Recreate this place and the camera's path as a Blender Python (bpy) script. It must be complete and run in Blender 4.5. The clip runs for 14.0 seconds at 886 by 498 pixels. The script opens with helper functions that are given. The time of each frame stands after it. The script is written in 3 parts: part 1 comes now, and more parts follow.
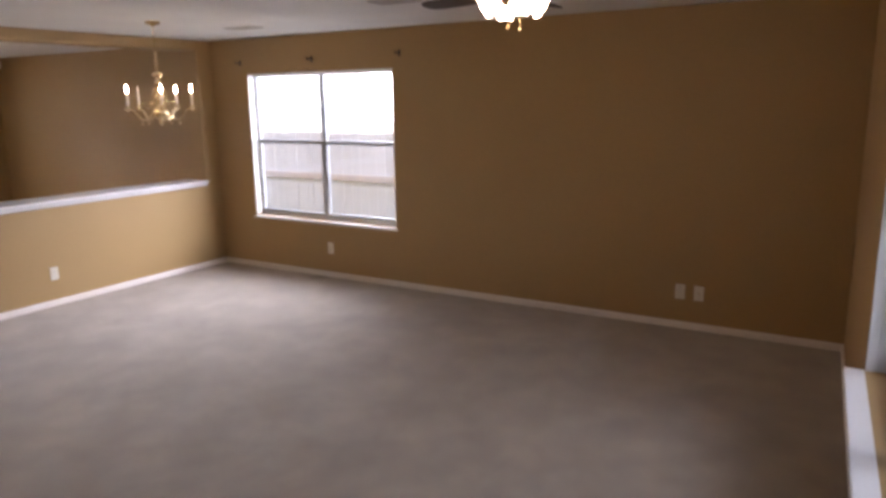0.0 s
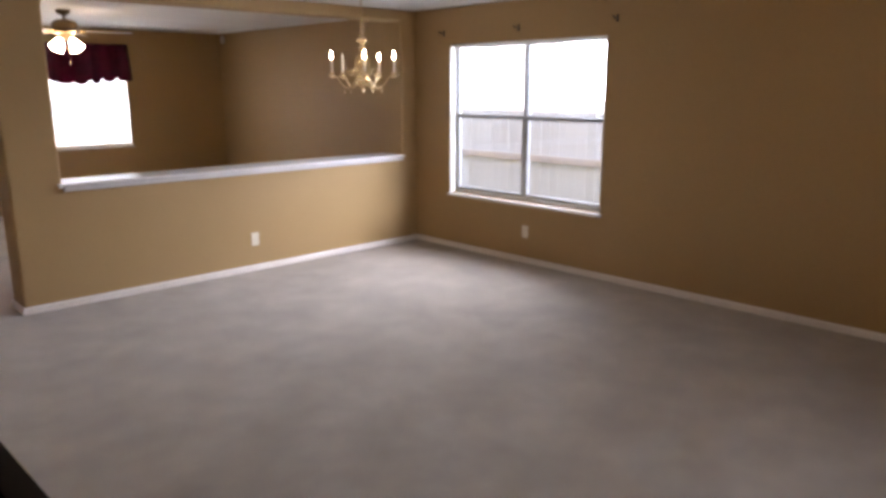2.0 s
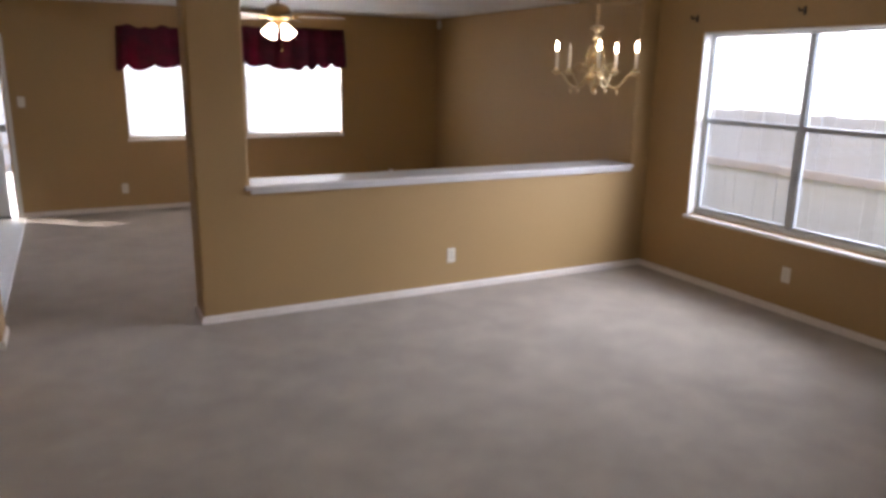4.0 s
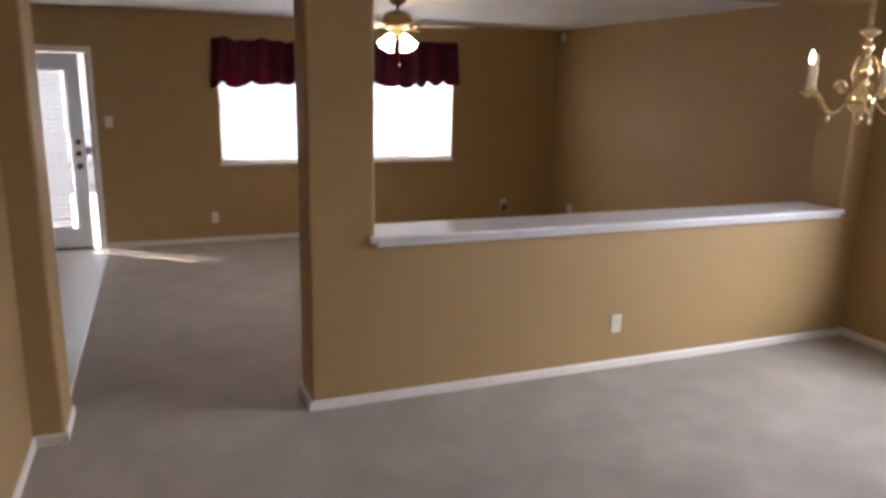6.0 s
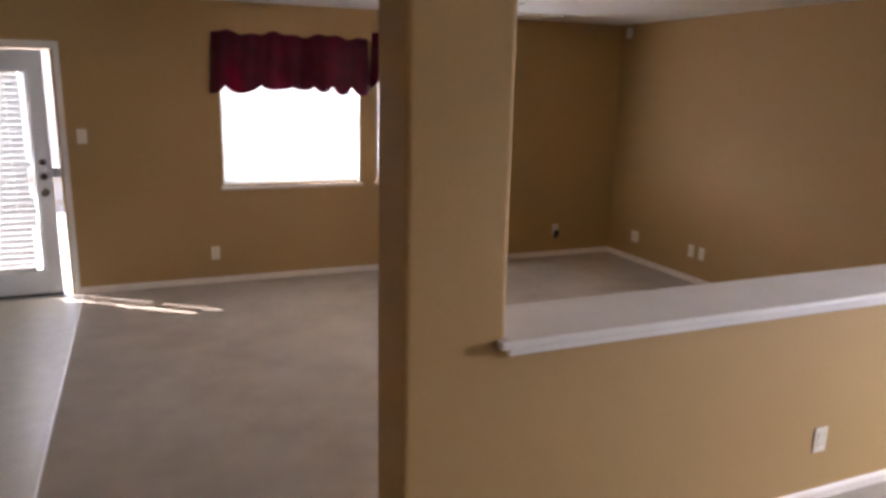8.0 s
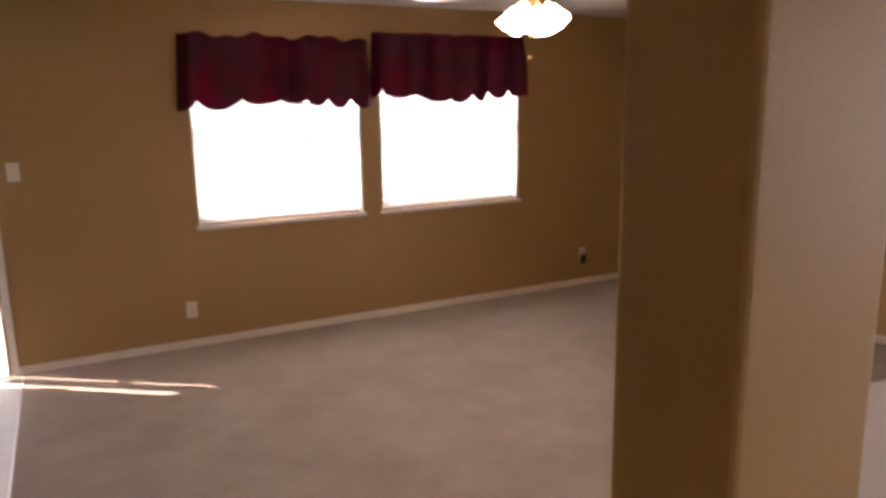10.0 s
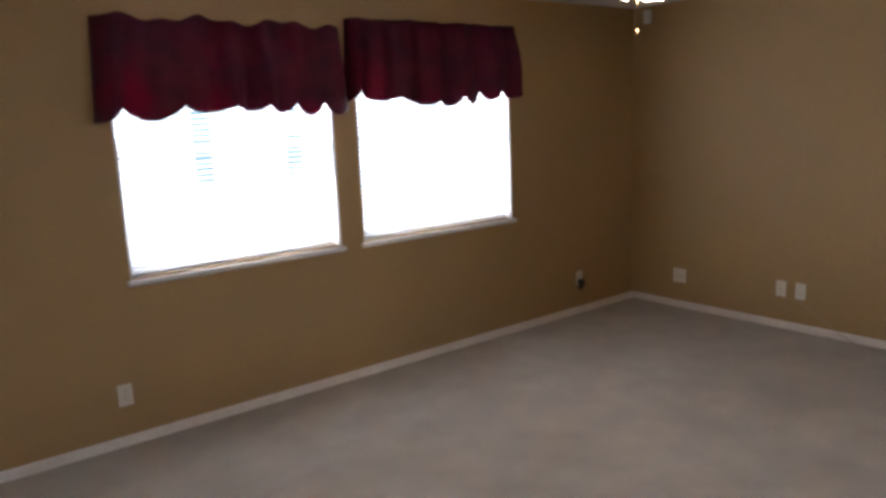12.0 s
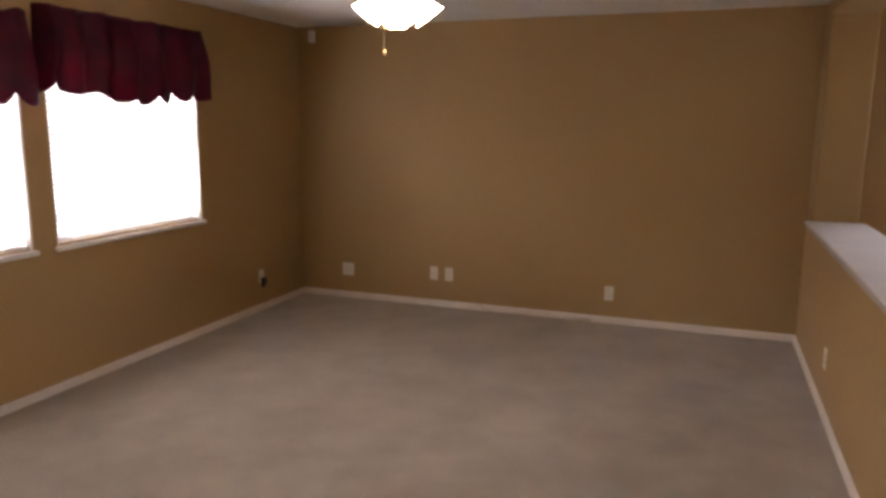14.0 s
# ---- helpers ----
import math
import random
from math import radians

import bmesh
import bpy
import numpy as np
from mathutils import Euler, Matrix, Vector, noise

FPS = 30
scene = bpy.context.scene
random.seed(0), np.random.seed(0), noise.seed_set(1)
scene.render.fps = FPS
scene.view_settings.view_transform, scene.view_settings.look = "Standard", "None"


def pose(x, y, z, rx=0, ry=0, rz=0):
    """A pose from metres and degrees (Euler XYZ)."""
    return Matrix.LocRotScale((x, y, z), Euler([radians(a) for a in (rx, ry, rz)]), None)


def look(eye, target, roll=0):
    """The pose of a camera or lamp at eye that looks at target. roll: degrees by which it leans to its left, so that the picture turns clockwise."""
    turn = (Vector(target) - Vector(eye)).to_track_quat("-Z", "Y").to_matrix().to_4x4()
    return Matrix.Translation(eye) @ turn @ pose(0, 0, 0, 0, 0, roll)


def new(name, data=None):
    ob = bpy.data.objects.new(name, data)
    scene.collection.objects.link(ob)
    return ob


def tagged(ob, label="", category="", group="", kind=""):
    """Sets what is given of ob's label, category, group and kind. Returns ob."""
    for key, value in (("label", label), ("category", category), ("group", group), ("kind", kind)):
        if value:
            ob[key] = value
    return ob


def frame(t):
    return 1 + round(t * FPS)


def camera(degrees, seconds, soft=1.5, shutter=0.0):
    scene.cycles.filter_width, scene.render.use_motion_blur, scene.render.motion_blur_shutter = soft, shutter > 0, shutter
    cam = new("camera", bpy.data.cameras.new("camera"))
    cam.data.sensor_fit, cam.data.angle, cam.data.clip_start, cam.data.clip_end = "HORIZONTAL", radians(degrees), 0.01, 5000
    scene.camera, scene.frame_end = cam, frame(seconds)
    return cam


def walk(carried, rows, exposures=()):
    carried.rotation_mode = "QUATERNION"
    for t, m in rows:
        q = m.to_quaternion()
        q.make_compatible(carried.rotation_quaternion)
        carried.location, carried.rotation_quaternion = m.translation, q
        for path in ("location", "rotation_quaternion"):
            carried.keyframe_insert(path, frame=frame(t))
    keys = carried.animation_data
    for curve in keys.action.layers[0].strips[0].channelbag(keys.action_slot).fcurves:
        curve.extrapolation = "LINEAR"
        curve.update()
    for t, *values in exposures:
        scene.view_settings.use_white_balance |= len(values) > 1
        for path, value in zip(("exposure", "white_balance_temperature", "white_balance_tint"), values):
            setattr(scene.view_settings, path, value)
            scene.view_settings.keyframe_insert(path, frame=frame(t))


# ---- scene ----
cam = camera(63.41, 14.0, soft=3.5)
PATH = [
    (0.0, pose(-1.618, -6.237, 1.784, 78.08, 0.85, -58.90)),
    (0.5, pose(-1.572, -6.123, 1.744, 77.97, 0.31, -56.56)),
    (1.0, pose(-1.521, -6.009, 1.700, 77.83, -0.06, -53.07)),
    (1.5, pose(-1.438, -5.897, 1.659, 77.64, 0.20, -48.92)),
    (2.0, pose(-1.298, -5.819, 1.650, 77.22, 0.11, -43.97)),
    (2.5, pose(-1.210, -5.722, 1.657, 76.74, -0.50, -39.31)),
    (3.0, pose(-0.978, -5.536, 1.713, 76.05, -0.38, -34.33)),
    (3.5, pose(-0.822, -5.229, 1.705, 76.05, -0.72, -30.54)),
    (4.0, pose(-0.700, -4.905, 1.737, 75.90, -0.94, -27.22)),
    (6.5, pose(-0.678, -3.213, 1.736, 77.11, -1.14, -21.12)),
    (7.0, pose(-0.681, -2.793, 1.769, 76.87, -1.17, -21.12)),
    (7.5, pose(-0.631, -2.371, 1.754, 76.90, -0.80, -21.02)),
    (8.0, pose(-0.722, -1.996, 1.755, 77.20, -1.20, -22.68)),
    (10.5, pose(-0.876, -0.345, 1.643, 78.89, 1.78, -28.94)),
    (11.0, pose(-0.849, 0.045, 1.630, 79.06, 2.46, -29.97)),
    (11.5, pose(-0.865, 0.403, 1.622, 79.39, 2.72, -32.02)),
    (12.0, pose(-0.987, 0.665, 1.616, 79.54, 2.47, -38.01)),
    (12.5, pose(-1.368, 0.806, 1.619, 79.27, 1.75, -50.30)),
    (13.0, pose(-1.563, 0.894, 1.615, 79.27, 0.63, -60.01)),
    (13.5, pose(-1.724, 0.882, 1.600, 79.81, -0.29, -66.08)),
    (14.0, pose(-1.744, 0.967, 1.580, 80.09, -0.49, -69.66)),
]
walk(cam, PATH, [(0.0, 2.18, 6350, 26), (2.3, 2.16, 6250, 22), (3.2, 1.97, 6250, 22), (4.1, 1.87, 6250, 21), (6.4, 1.95, 6350, 21), (8.2, 2.11, 6600, 25), (10.3, 2.10, 7500, 35), (11.2, 2.01, 6200, 23), (13.1, 1.93, 5600, 15), (13.6, 1.93, 5950, 17), (14.0, 2.03, 6850, 26)])

# ---------------------------------------------------------------- world and sun
SUN_AZ = Vector((0.80, -0.60, 0)).normalized()      # the way the light travels over the ground
SUN_EL = 50.0
world = bpy.data.worlds.new("sky")
scene.world = world
world.use_nodes = True
wn = world.node_tree
sky = wn.nodes.new("ShaderNodeTexSky")
sky.sky_type, sky.sun_disc = 'NISHITA', False
sky.sun_elevation = radians(SUN_EL)
sky.sun_rotation = math.atan2(-SUN_AZ.x, -SUN_AZ.y)
sky.air_density, sky.dust_density = 1.0, 2.0
wn.links.new(sky.outputs[0], wn.nodes["Background"].inputs[0])
wn.nodes["Background"].inputs[1].default_value = 0.15
sun = new("sun", bpy.data.lights.new("sun", 'SUN'))
sun.data.energy, sun.data.angle, sun.data.color = 5.0, radians(0.5), (1.0, 0.95, 0.87)
e = radians(SUN_EL)
way = Vector((SUN_AZ.x * math.cos(e), SUN_AZ.y * math.cos(e), -math.sin(e)))
sun.matrix_world = look((0, 0, 8), Vector((0, 0, 8)) + way)


def sky_fill_lamp(name, centre, target, w, h, watts, colour):
    """An area lamp added outside a window's pane to stand in for sky light."""
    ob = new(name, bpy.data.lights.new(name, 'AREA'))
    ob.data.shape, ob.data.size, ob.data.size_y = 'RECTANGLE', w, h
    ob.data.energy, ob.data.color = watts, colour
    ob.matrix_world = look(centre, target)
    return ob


SKYLIGHT = (0.86, 0.93, 1.0)
sky_fill_lamp("sky_lamp_at_window_1", (5.95, -2.2, 2.45), (3.9, -1.44, 1.75), 5.5, 2.1, 150, SKYLIGHT)
sky_fill_lamp("sky_lamp_at_window_4", (1.0, -8.6, 3.0), (1.0, -6.0, 1.2), 2.6, 1.4, 14, SKYLIGHT)
sky_fill_lamp("sky_lamp_at_windows_2_3", (1.2, 7.4, 3.1), (1.2, 4.5, 1.4), 7.0, 1.4, 350, SKYLIGHT)


# ---------------------------------------------------------------- materials
def mat(name, colour, rough=0.6, metal=0.0, spots=0.0, scale=6.0, fine=0.0, fine_scale=200.0, bump=0.0, bump_scale=200.0,
        coat=0.0, tint=None, sheen=0.0, rand=0.0, grain=0.0):
    """A surface with large blotches, fine grain and fine relief at real size."""
    m = bpy.data.materials.new(name)
    m.use_nodes = True
    t = m.node_tree
    b = t.nodes["Principled BSDF"]
    b.inputs["Roughness"].default_value, b.inputs["Metallic"].default_value = rough, metal
    b.inputs["Coat Weight"].default_value = coat
    b.inputs["Sheen Weight"].default_value = sheen
    co = t.nodes.new("ShaderNodeTexCoord")
    base = t.nodes.new("ShaderNodeRGB")
    base.outputs[0].default_value = (*colour, 1)
    last = base.outputs[0]

    def blend(fac, a, other):
        mix = t.nodes.new("ShaderNodeMix")
        mix.data_type = 'RGBA'
        t.links.new(fac, mix.inputs[0])
        t.links.new(a, mix.inputs[6])
        mix.inputs[7].default_value = (*other, 1)
        return mix.outputs[2]

    def cloud(sc, lo, hi, detail=3.0):
        n = t.nodes.new("ShaderNodeTexNoise")
        n.inputs["Scale"].default_value, n.inputs["Detail"].default_value = sc, detail
        t.links.new(co.outputs["Object"], n.inputs["Vector"])
        r = t.nodes.new("ShaderNodeMapRange")
        r.inputs[1].default_value, r.inputs[2].default_value = 0.35, 0.68
        r.inputs[3].default_value, r.inputs[4].default_value = lo, hi
        t.links.new(n.outputs[0], r.inputs[0])
        return r.outputs[0], n.outputs[0]

    if spots:
        other = tint or tuple(c * 0.7 for c in colour)
        last = blend(cloud(scale, 0, spots)[0], last, other)
    if fine:
        last = blend(cloud(fine_scale, 0, fine, 2.0)[0], last, tuple(c * 0.55 for c in colour))
    if grain:
        last = blend(cloud(320.0, 0, grain, 2.0)[0], last, tuple(c * 0.5 for c in colour))
    if rand:
        info = t.nodes.new("ShaderNodeObjectInfo")
        mul = t.nodes.new("ShaderNodeMath")
        mul.operation = 'MULTIPLY'
        mul.inputs[1].default_value = rand
        t.links.new(info.outputs["Random"], mul.inputs[0])
        last = blend(mul.outputs[0], last, tuple(c * 0.5 for c in colour))
    t.links.new(last, b.inputs["Base Color"])
    if bump:
        bn = t.nodes.new("ShaderNodeBump")
        bn.inputs["Strength"].default_value, bn.inputs["Distance"].default_value = bump, 0.004
        t.links.new(cloud(bump_scale, 0, 1, 4.0)[1], bn.inputs["Height"])
        t.links.new(bn.outputs[0], b.inputs["Normal"])
    return m


WALL = mat("tan_wall_paint", (0.40, 0.255, 0.105), 0.62, spots=0.25, scale=1.3, tint=(0.36, 0.225, 0.09), fine=0.10, fine_scale=60, bump=0.25, bump_scale=110)
CEIL = mat("white_ceiling_texture", (0.78, 0.77, 0.74), 0.85, spots=0.2, scale=2.0, bump=0.5, bump_scale=90)
CARPET = mat("greige_carpet", (0.440, 0.370, 0.292), 0.95, spots=0.75, scale=2.6, tint=(0.312, 0.257, 0.200), fine=0.22, fine_scale=6.5, bump=0.9, bump_scale=230, sheen=0.25, grain=0.35)
VINYL = mat("pale_sheet_vinyl", (0.50, 0.475, 0.40), 0.35, spots=0.4, scale=9, fine=0.2, fine_scale=60)
TRIM = mat("white_trim_paint", (0.76, 0.73, 0.69), 0.38, spots=0.25, scale=5, tint=(0.68, 0.63, 0.58), fine=0.1, fine_scale=80, bump=0.08)
BASE = mat("cream_baseboard_paint", (0.80, 0.74, 0.68), 0.42, spots=0.4, scale=4, tint=(0.68, 0.60, 0.53), fine=0.2, fine_scale=50)
LEDGE = mat("white_semi_gloss_ledge", (0.74, 0.72, 0.71), 0.22, spots=0.25, scale=3, fine=0.08, fine_scale=40, bump=0.06, bump_scale=30)
VINYLFRAME = mat("white_window_frame", (0.75, 0.76, 0.77), 0.35, spots=0.2, scale=8)
ALU = mat("grey_aluminium_sash", (0.42, 0.44, 0.46), 0.45, 0.3, spots=0.3, scale=12)
DOORPAINT = mat("white_door_paint", (0.72, 0.74, 0.76), 0.32, spots=0.2, scale=4, fine=0.08)
PLATE = mat("ivory_plastic", (0.74, 0.68, 0.58), 0.35, spots=0.1, scale=30)
DARK = mat("black_plastic", (0.015, 0.014, 0.014), 0.4, fine=0.2)
# Near-black stand-in for the shade inside socket slots and vent ducts.
SLOT = mat("hollow_shade", (0.03, 0.025, 0.02), 0.6, fine=0.2)
BRASS = mat("polished_brass", (0.83, 0.66, 0.38), 0.14, 1.0, spots=0.3, scale=25, tint=(0.60, 0.43, 0.20))
ANTIQUE = mat("antique_brass", (0.20, 0.13, 0.065), 0.3, 1.0, spots=0.5, scale=20, tint=(0.16, 0.11, 0.06))
DARKMETAL = mat("oiled_bronze", (0.07, 0.055, 0.045), 0.4, 0.7, spots=0.4, scale=20)
CANDLE = mat("candle_sleeve", (0.82, 0.72, 0.55), 0.5, spots=0.2, scale=40)
BLADE_DARK = mat("dark_walnut_blade", (0.055, 0.028, 0.014), 0.45, spots=0.7, scale=14, tint=(0.025, 0.012, 0.007), fine=0.4)
BLADE_PALE = mat("pale_oak_blade", (0.50, 0.44, 0.36), 0.3, spots=0.5, scale=12, tint=(0.36, 0.30, 0.23), fine=0.3)
RAIL = mat("dark_stained_rail", (0.034, 0.012, 0.007), 0.22, spots=0.6, scale=11, tint=(0.012, 0.005, 0.004), fine=0.3, coat=0.6)
VENT = mat("painted_vent", (0.50, 0.48, 0.45), 0.5, spots=0.3, scale=20)
# Fence and rail colours lifted beyond weathered wood to hold the outdoor haze.
FENCE = mat("hazy_weathered_cedar", (0.55, 0.60, 0.67), 0.85, spots=0.6, scale=2.2, tint=(0.46, 0.49, 0.55), fine=0.3, fine_scale=40, rand=0.15)
FENCERAIL = mat("cedar_rail", (0.47, 0.45, 0.46), 0.85, spots=0.5, scale=6, fine=0.4, fine_scale=40)
GRASS = mat("dry_grass", (0.16, 0.17, 0.07), 0.95, spots=0.7, scale=1.5, tint=(0.22, 0.19, 0.10), fine=0.5, fine_scale=40, bump=0.8, bump_scale=40)
WHITESIDING = mat("white_siding", (0.80, 0.80, 0.79), 0.6, spots=0.15, scale=1.5)
ROOF = mat("grey_roof_shingle", (0.16, 0.15, 0.14), 0.9, spots=0.6, scale=6, fine=0.5, fine_scale=30)
CONCRETE = mat("pale_concrete", (0.58, 0.56, 0.52), 0.85, spots=0.4, scale=2, tint=(0.50, 0.47, 0.43), fine=0.2, fine_scale=40, bump=0.3, bump_scale=60)
PLASTER = mat("outer_brick_paint", (0.42, 0.30, 0.24), 0.85, spots=0.4, scale=4, fine=0.3, fine_scale=30)
FARGLASS = mat("far_window_glass", (0.22, 0.34, 0.36), 0.12)
CABLE = mat("tan_cable", (0.40, 0.31, 0.22), 0.5, spots=0.3, scale=30)
BLIND = mat("white_blind_slat", (0.80, 0.80, 0.79), 0.45, spots=0.1, scale=30)


def glass_mat():
    m = bpy.data.materials.new("window_glass")
    m.use_nodes = True
    b = m.node_tree.nodes["Principled BSDF"]
    b.inputs["Base Color"].default_value = (0.97, 0.99, 0.99, 1)
    b.inputs["Roughness"].default_value = 0.0
    b.inputs["IOR"].default_value = 1.45
    b.inputs["Transmission Weight"].default_value = 1.0
    return m


def glow_mat(name, colour, power):
    m = bpy.data.materials.new(name)
    m.use_nodes = True
    b = m.node_tree.nodes["Principled BSDF"]
    b.inputs["Base Color"].default_value = (0.9, 0.88, 0.82, 1)
    b.inputs["Roughness"].default_value = 0.3
    b.inputs["Emission Color"].default_value = (*colour, 1)
    b.inputs["Emission Strength"].default_value = power
    return m


def cloth_mat():
    """Burgundy satin that lets some daylight through."""
    # Dark mottling in the base colour stands for uneven highlights on the satin.
    m = mat("burgundy_satin", (0.100, 0.006, 0.024), 0.55, spots=0.9, scale=6.0, tint=(0.034, 0.004, 0.017), fine=0.5, fine_scale=22, bump=0.2, bump_scale=300)
    t = m.node_tree
    b = t.nodes["Principled BSDF"]
    b.inputs["Specular IOR Level"].default_value = 0.22
    tr = t.nodes.new("ShaderNodeBsdfTranslucent")
    tr.inputs[0].default_value = (0.23, 0.016, 0.052, 1)
    mix = t.nodes.new("ShaderNodeMixShader")
    noise = t.nodes.new("ShaderNodeTexNoise")
    noise.inputs["Scale"].default_value = 3.6
    co = t.nodes.new("ShaderNodeTexCoord")
    t.links.new(co.outputs["Object"], noise.inputs["Vector"])
    thin = t.nodes.new("ShaderNodeMapRange")        # noise patches pass more light, for a mottled red glow
    thin.inputs[1].default_value, thin.inputs[2].default_value = 0.42, 0.66
    thin.inputs[3].default_value, thin.inputs[4].default_value = 0.06, 0.42
    t.links.new(noise.outputs[0], thin.inputs[0])
    t.links.new(thin.outputs[0], mix.inputs[0])
    t.links.new(b.outputs[0], mix.inputs[1])
    t.links.new(tr.outputs[0], mix.inputs[2])
    t.links.new(mix.outputs[0], t.nodes["Material Output"].inputs[0])
    return m


GLASS = glass_mat()
BULB = glow_mat("lit_candle_bulb", (1.0, 0.80, 0.50), 22.0)
SHADE = glow_mat("lit_frosted_shade", (1.0, 0.79, 0.52), 6.0)
CLOTH = cloth_mat()


# ---------------------------------------------------------------- mesh helpers
def box(bm, lo, hi, turn=None):
    x0, y0, z0 = lo
    x1, y1, z1 = hi
    pts = [(x0, y0, z0), (x1, y0, z0), (x1, y1, z0), (x0, y1, z0), (x0, y0, z1), (x1, y0, z1), (x1, y1, z1), (x0, y1, z1)]
    vs = [bm.verts.new(turn @ Vector(p) if turn else p) for p in pts]
    for f in ((0, 3, 2, 1), (4, 5, 6, 7), (0, 1, 5, 4), (1, 2, 6, 5), (2, 3, 7, 6), (3, 0, 4, 7)):
        bm.faces.new([vs[i] for i in f])
    return vs


def bevelled(lo, hi, r=0.004, seg=2):
    bm = bmesh.new()
    box(bm, lo, hi)
    bmesh.ops.bevel(bm, geom=list(bm.edges), offset=r, segments=seg, profile=0.5, affect='EDGES')
    return bm


def lathe(bm, profile, n=20, turn=None):
    """Turn (radius, height) pairs about z."""
    rings = []
    for r, z in profile:
        ring = []
        for i in range(n):
            a = 2 * math.pi * i / n
            p = Vector((r * math.cos(a), r * math.sin(a), z))
            ring.append(bm.verts.new(turn @ p if turn else p))
        rings.append(ring)
    for a, b in zip(rings, rings[1:]):
        for i in range(n):
            bm.faces.new((a[i], a[(i + 1) % n], b[(i + 1) % n], b[i]))
    bm.faces.new(list(reversed(rings[0])))
    bm.faces.new(rings[-1])


def tube(bm, points, r, n=8):
    """A round rod along points; r is one radius or one for each point."""
    pts = [Vector(p) for p in points]
    rs = r if isinstance(r, (list, tuple)) else [r] * len(pts)
    rings = []
    up = Vector((0, 0, 1))
    for i, p in enumerate(pts):
        d = (pts[min(i + 1, len(pts) - 1)] - pts[max(i - 1, 0)]).normalized()
        side = d.cross(up)
        if side.length < 1e-3:
            side = Vector((1, 0, 0))
        side.normalize()
        u = side.cross(d)
        rings.append([bm.verts.new(p + rs[i] * (math.cos(2 * math.pi * k / n) * side + math.sin(2 * math.pi * k / n) * u)) for k in range(n)])
    for a, b in zip(rings, rings[1:]):
        for i in range(n):
            bm.faces.new((a[i], a[(i + 1) % n], b[(i + 1) % n], b[i]))
    bm.faces.new(list(reversed(rings[0])))
    bm.faces.new(rings[-1])


def mesh_of(name, bm, material, smooth=False):
    bmesh.ops.recalc_face_normals(bm, faces=list(bm.faces))
    me = bpy.data.meshes.new(name)
    bm.to_mesh(me)
    bm.free()
    me.materials.append(material)
    if smooth:
        for p in me.polygons:
            p.use_smooth = True
    return me


def part(name, bm, material, parent, label="", smooth=False):
    ob = new(name, mesh_of(name, bm, material, smooth))
    ob.parent = parent
    if label:
        tagged(ob, label)
    return ob


def thing(name, m, label, category, group="", kind=""):
    ob = new(name)
    ob.empty_display_size = 0.1
    ob.matrix_world = m
    return tagged(ob, label, category, group, kind)


def structure(name, bm, material, label, category, smooth=False):
    return tagged(new(name, mesh_of(name, bm, material, smooth)), label, category, "", "structure")


def rounded(ob, width=0.018, seg=3):
    mod = ob.modifiers.new("bullnose", 'BEVEL')
    mod.width, mod.segments, mod.limit_method, mod.angle_limit = width, seg, 'ANGLE', radians(50)
    for p in ob.data.polygons:
        p.use_smooth = False
    return ob


def wall_slab(axis, at, thick, u0, u1, z0, z1, openings=()):
    """A wall across `axis` whose room face lies at `at`; openings (u0, u1, z0, z1) go through it."""
    us = sorted({u0, u1, *[o[0] for o in openings], *[o[1] for o in openings]})
    zs = sorted({z0, z1, *[o[2] for o in openings], *[o[3] for o in openings]})
    full = {}
    for i in range(len(us) - 1):
        for j in range(len(zs) - 1):
            cu, cz = (us[i] + us[i + 1]) / 2, (zs[j] + zs[j + 1]) / 2
            full[i, j] = not any(o[0] < cu < o[1] and o[2] < cz < o[3] for o in openings)
    bm = bmesh.new()
    cache = {}

    def v(i, j, k):
        if (i, j, k) not in cache:
            d = at + (thick if k else 0)
            cache[i, j, k] = bm.verts.new((d, us[i], zs[j]) if axis == 'x' else (us[i], d, zs[j]))
        return cache[i, j, k]

    for (i, j), on in full.items():
        if not on:
            continue
        for k in (0, 1):
            bm.faces.new((v(i, j, k), v(i + 1, j, k), v(i + 1, j + 1, k), v(i, j + 1, k)))
        for (di, dj, a, b) in ((-1, 0, (i, j), (i, j + 1)), (1, 0, (i + 1, j), (i + 1, j + 1)), (0, -1, (i, j), (i + 1, j)), (0, 1, (i, j + 1), (i + 1, j + 1))):
            if not full.get((i + di, j + dj), False):
                bm.faces.new((v(*a, 0), v(*b, 0), v(*b, 1), v(*a, 1)))
    return bm


# ---------------------------------------------------------------- the plan
XA, XB = 3.909, 4.006          # window wall of the living room, side wall of the far room
YF, YD = 4.481, -6.15         # far wall with two windows, rear wall with one
ZC = 2.41
WEST = -4.6
DIV = 0.285                  # depth of the dividing wall
COLW = 0.356
STUB = 3.717
LEDGE_Z = 0.945
HEAD = 2.305
T = 0.14
WIN_A = (-2.363, -0.521, 0.573, 2.055)
WIN_L = (-0.071, 1.168, 0.862, 2.07)
WIN_R = (1.325, 2.606, 0.862, 2.07)
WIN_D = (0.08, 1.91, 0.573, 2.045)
DOOR = (-2.255, -1.322, 0.0, 1.97)

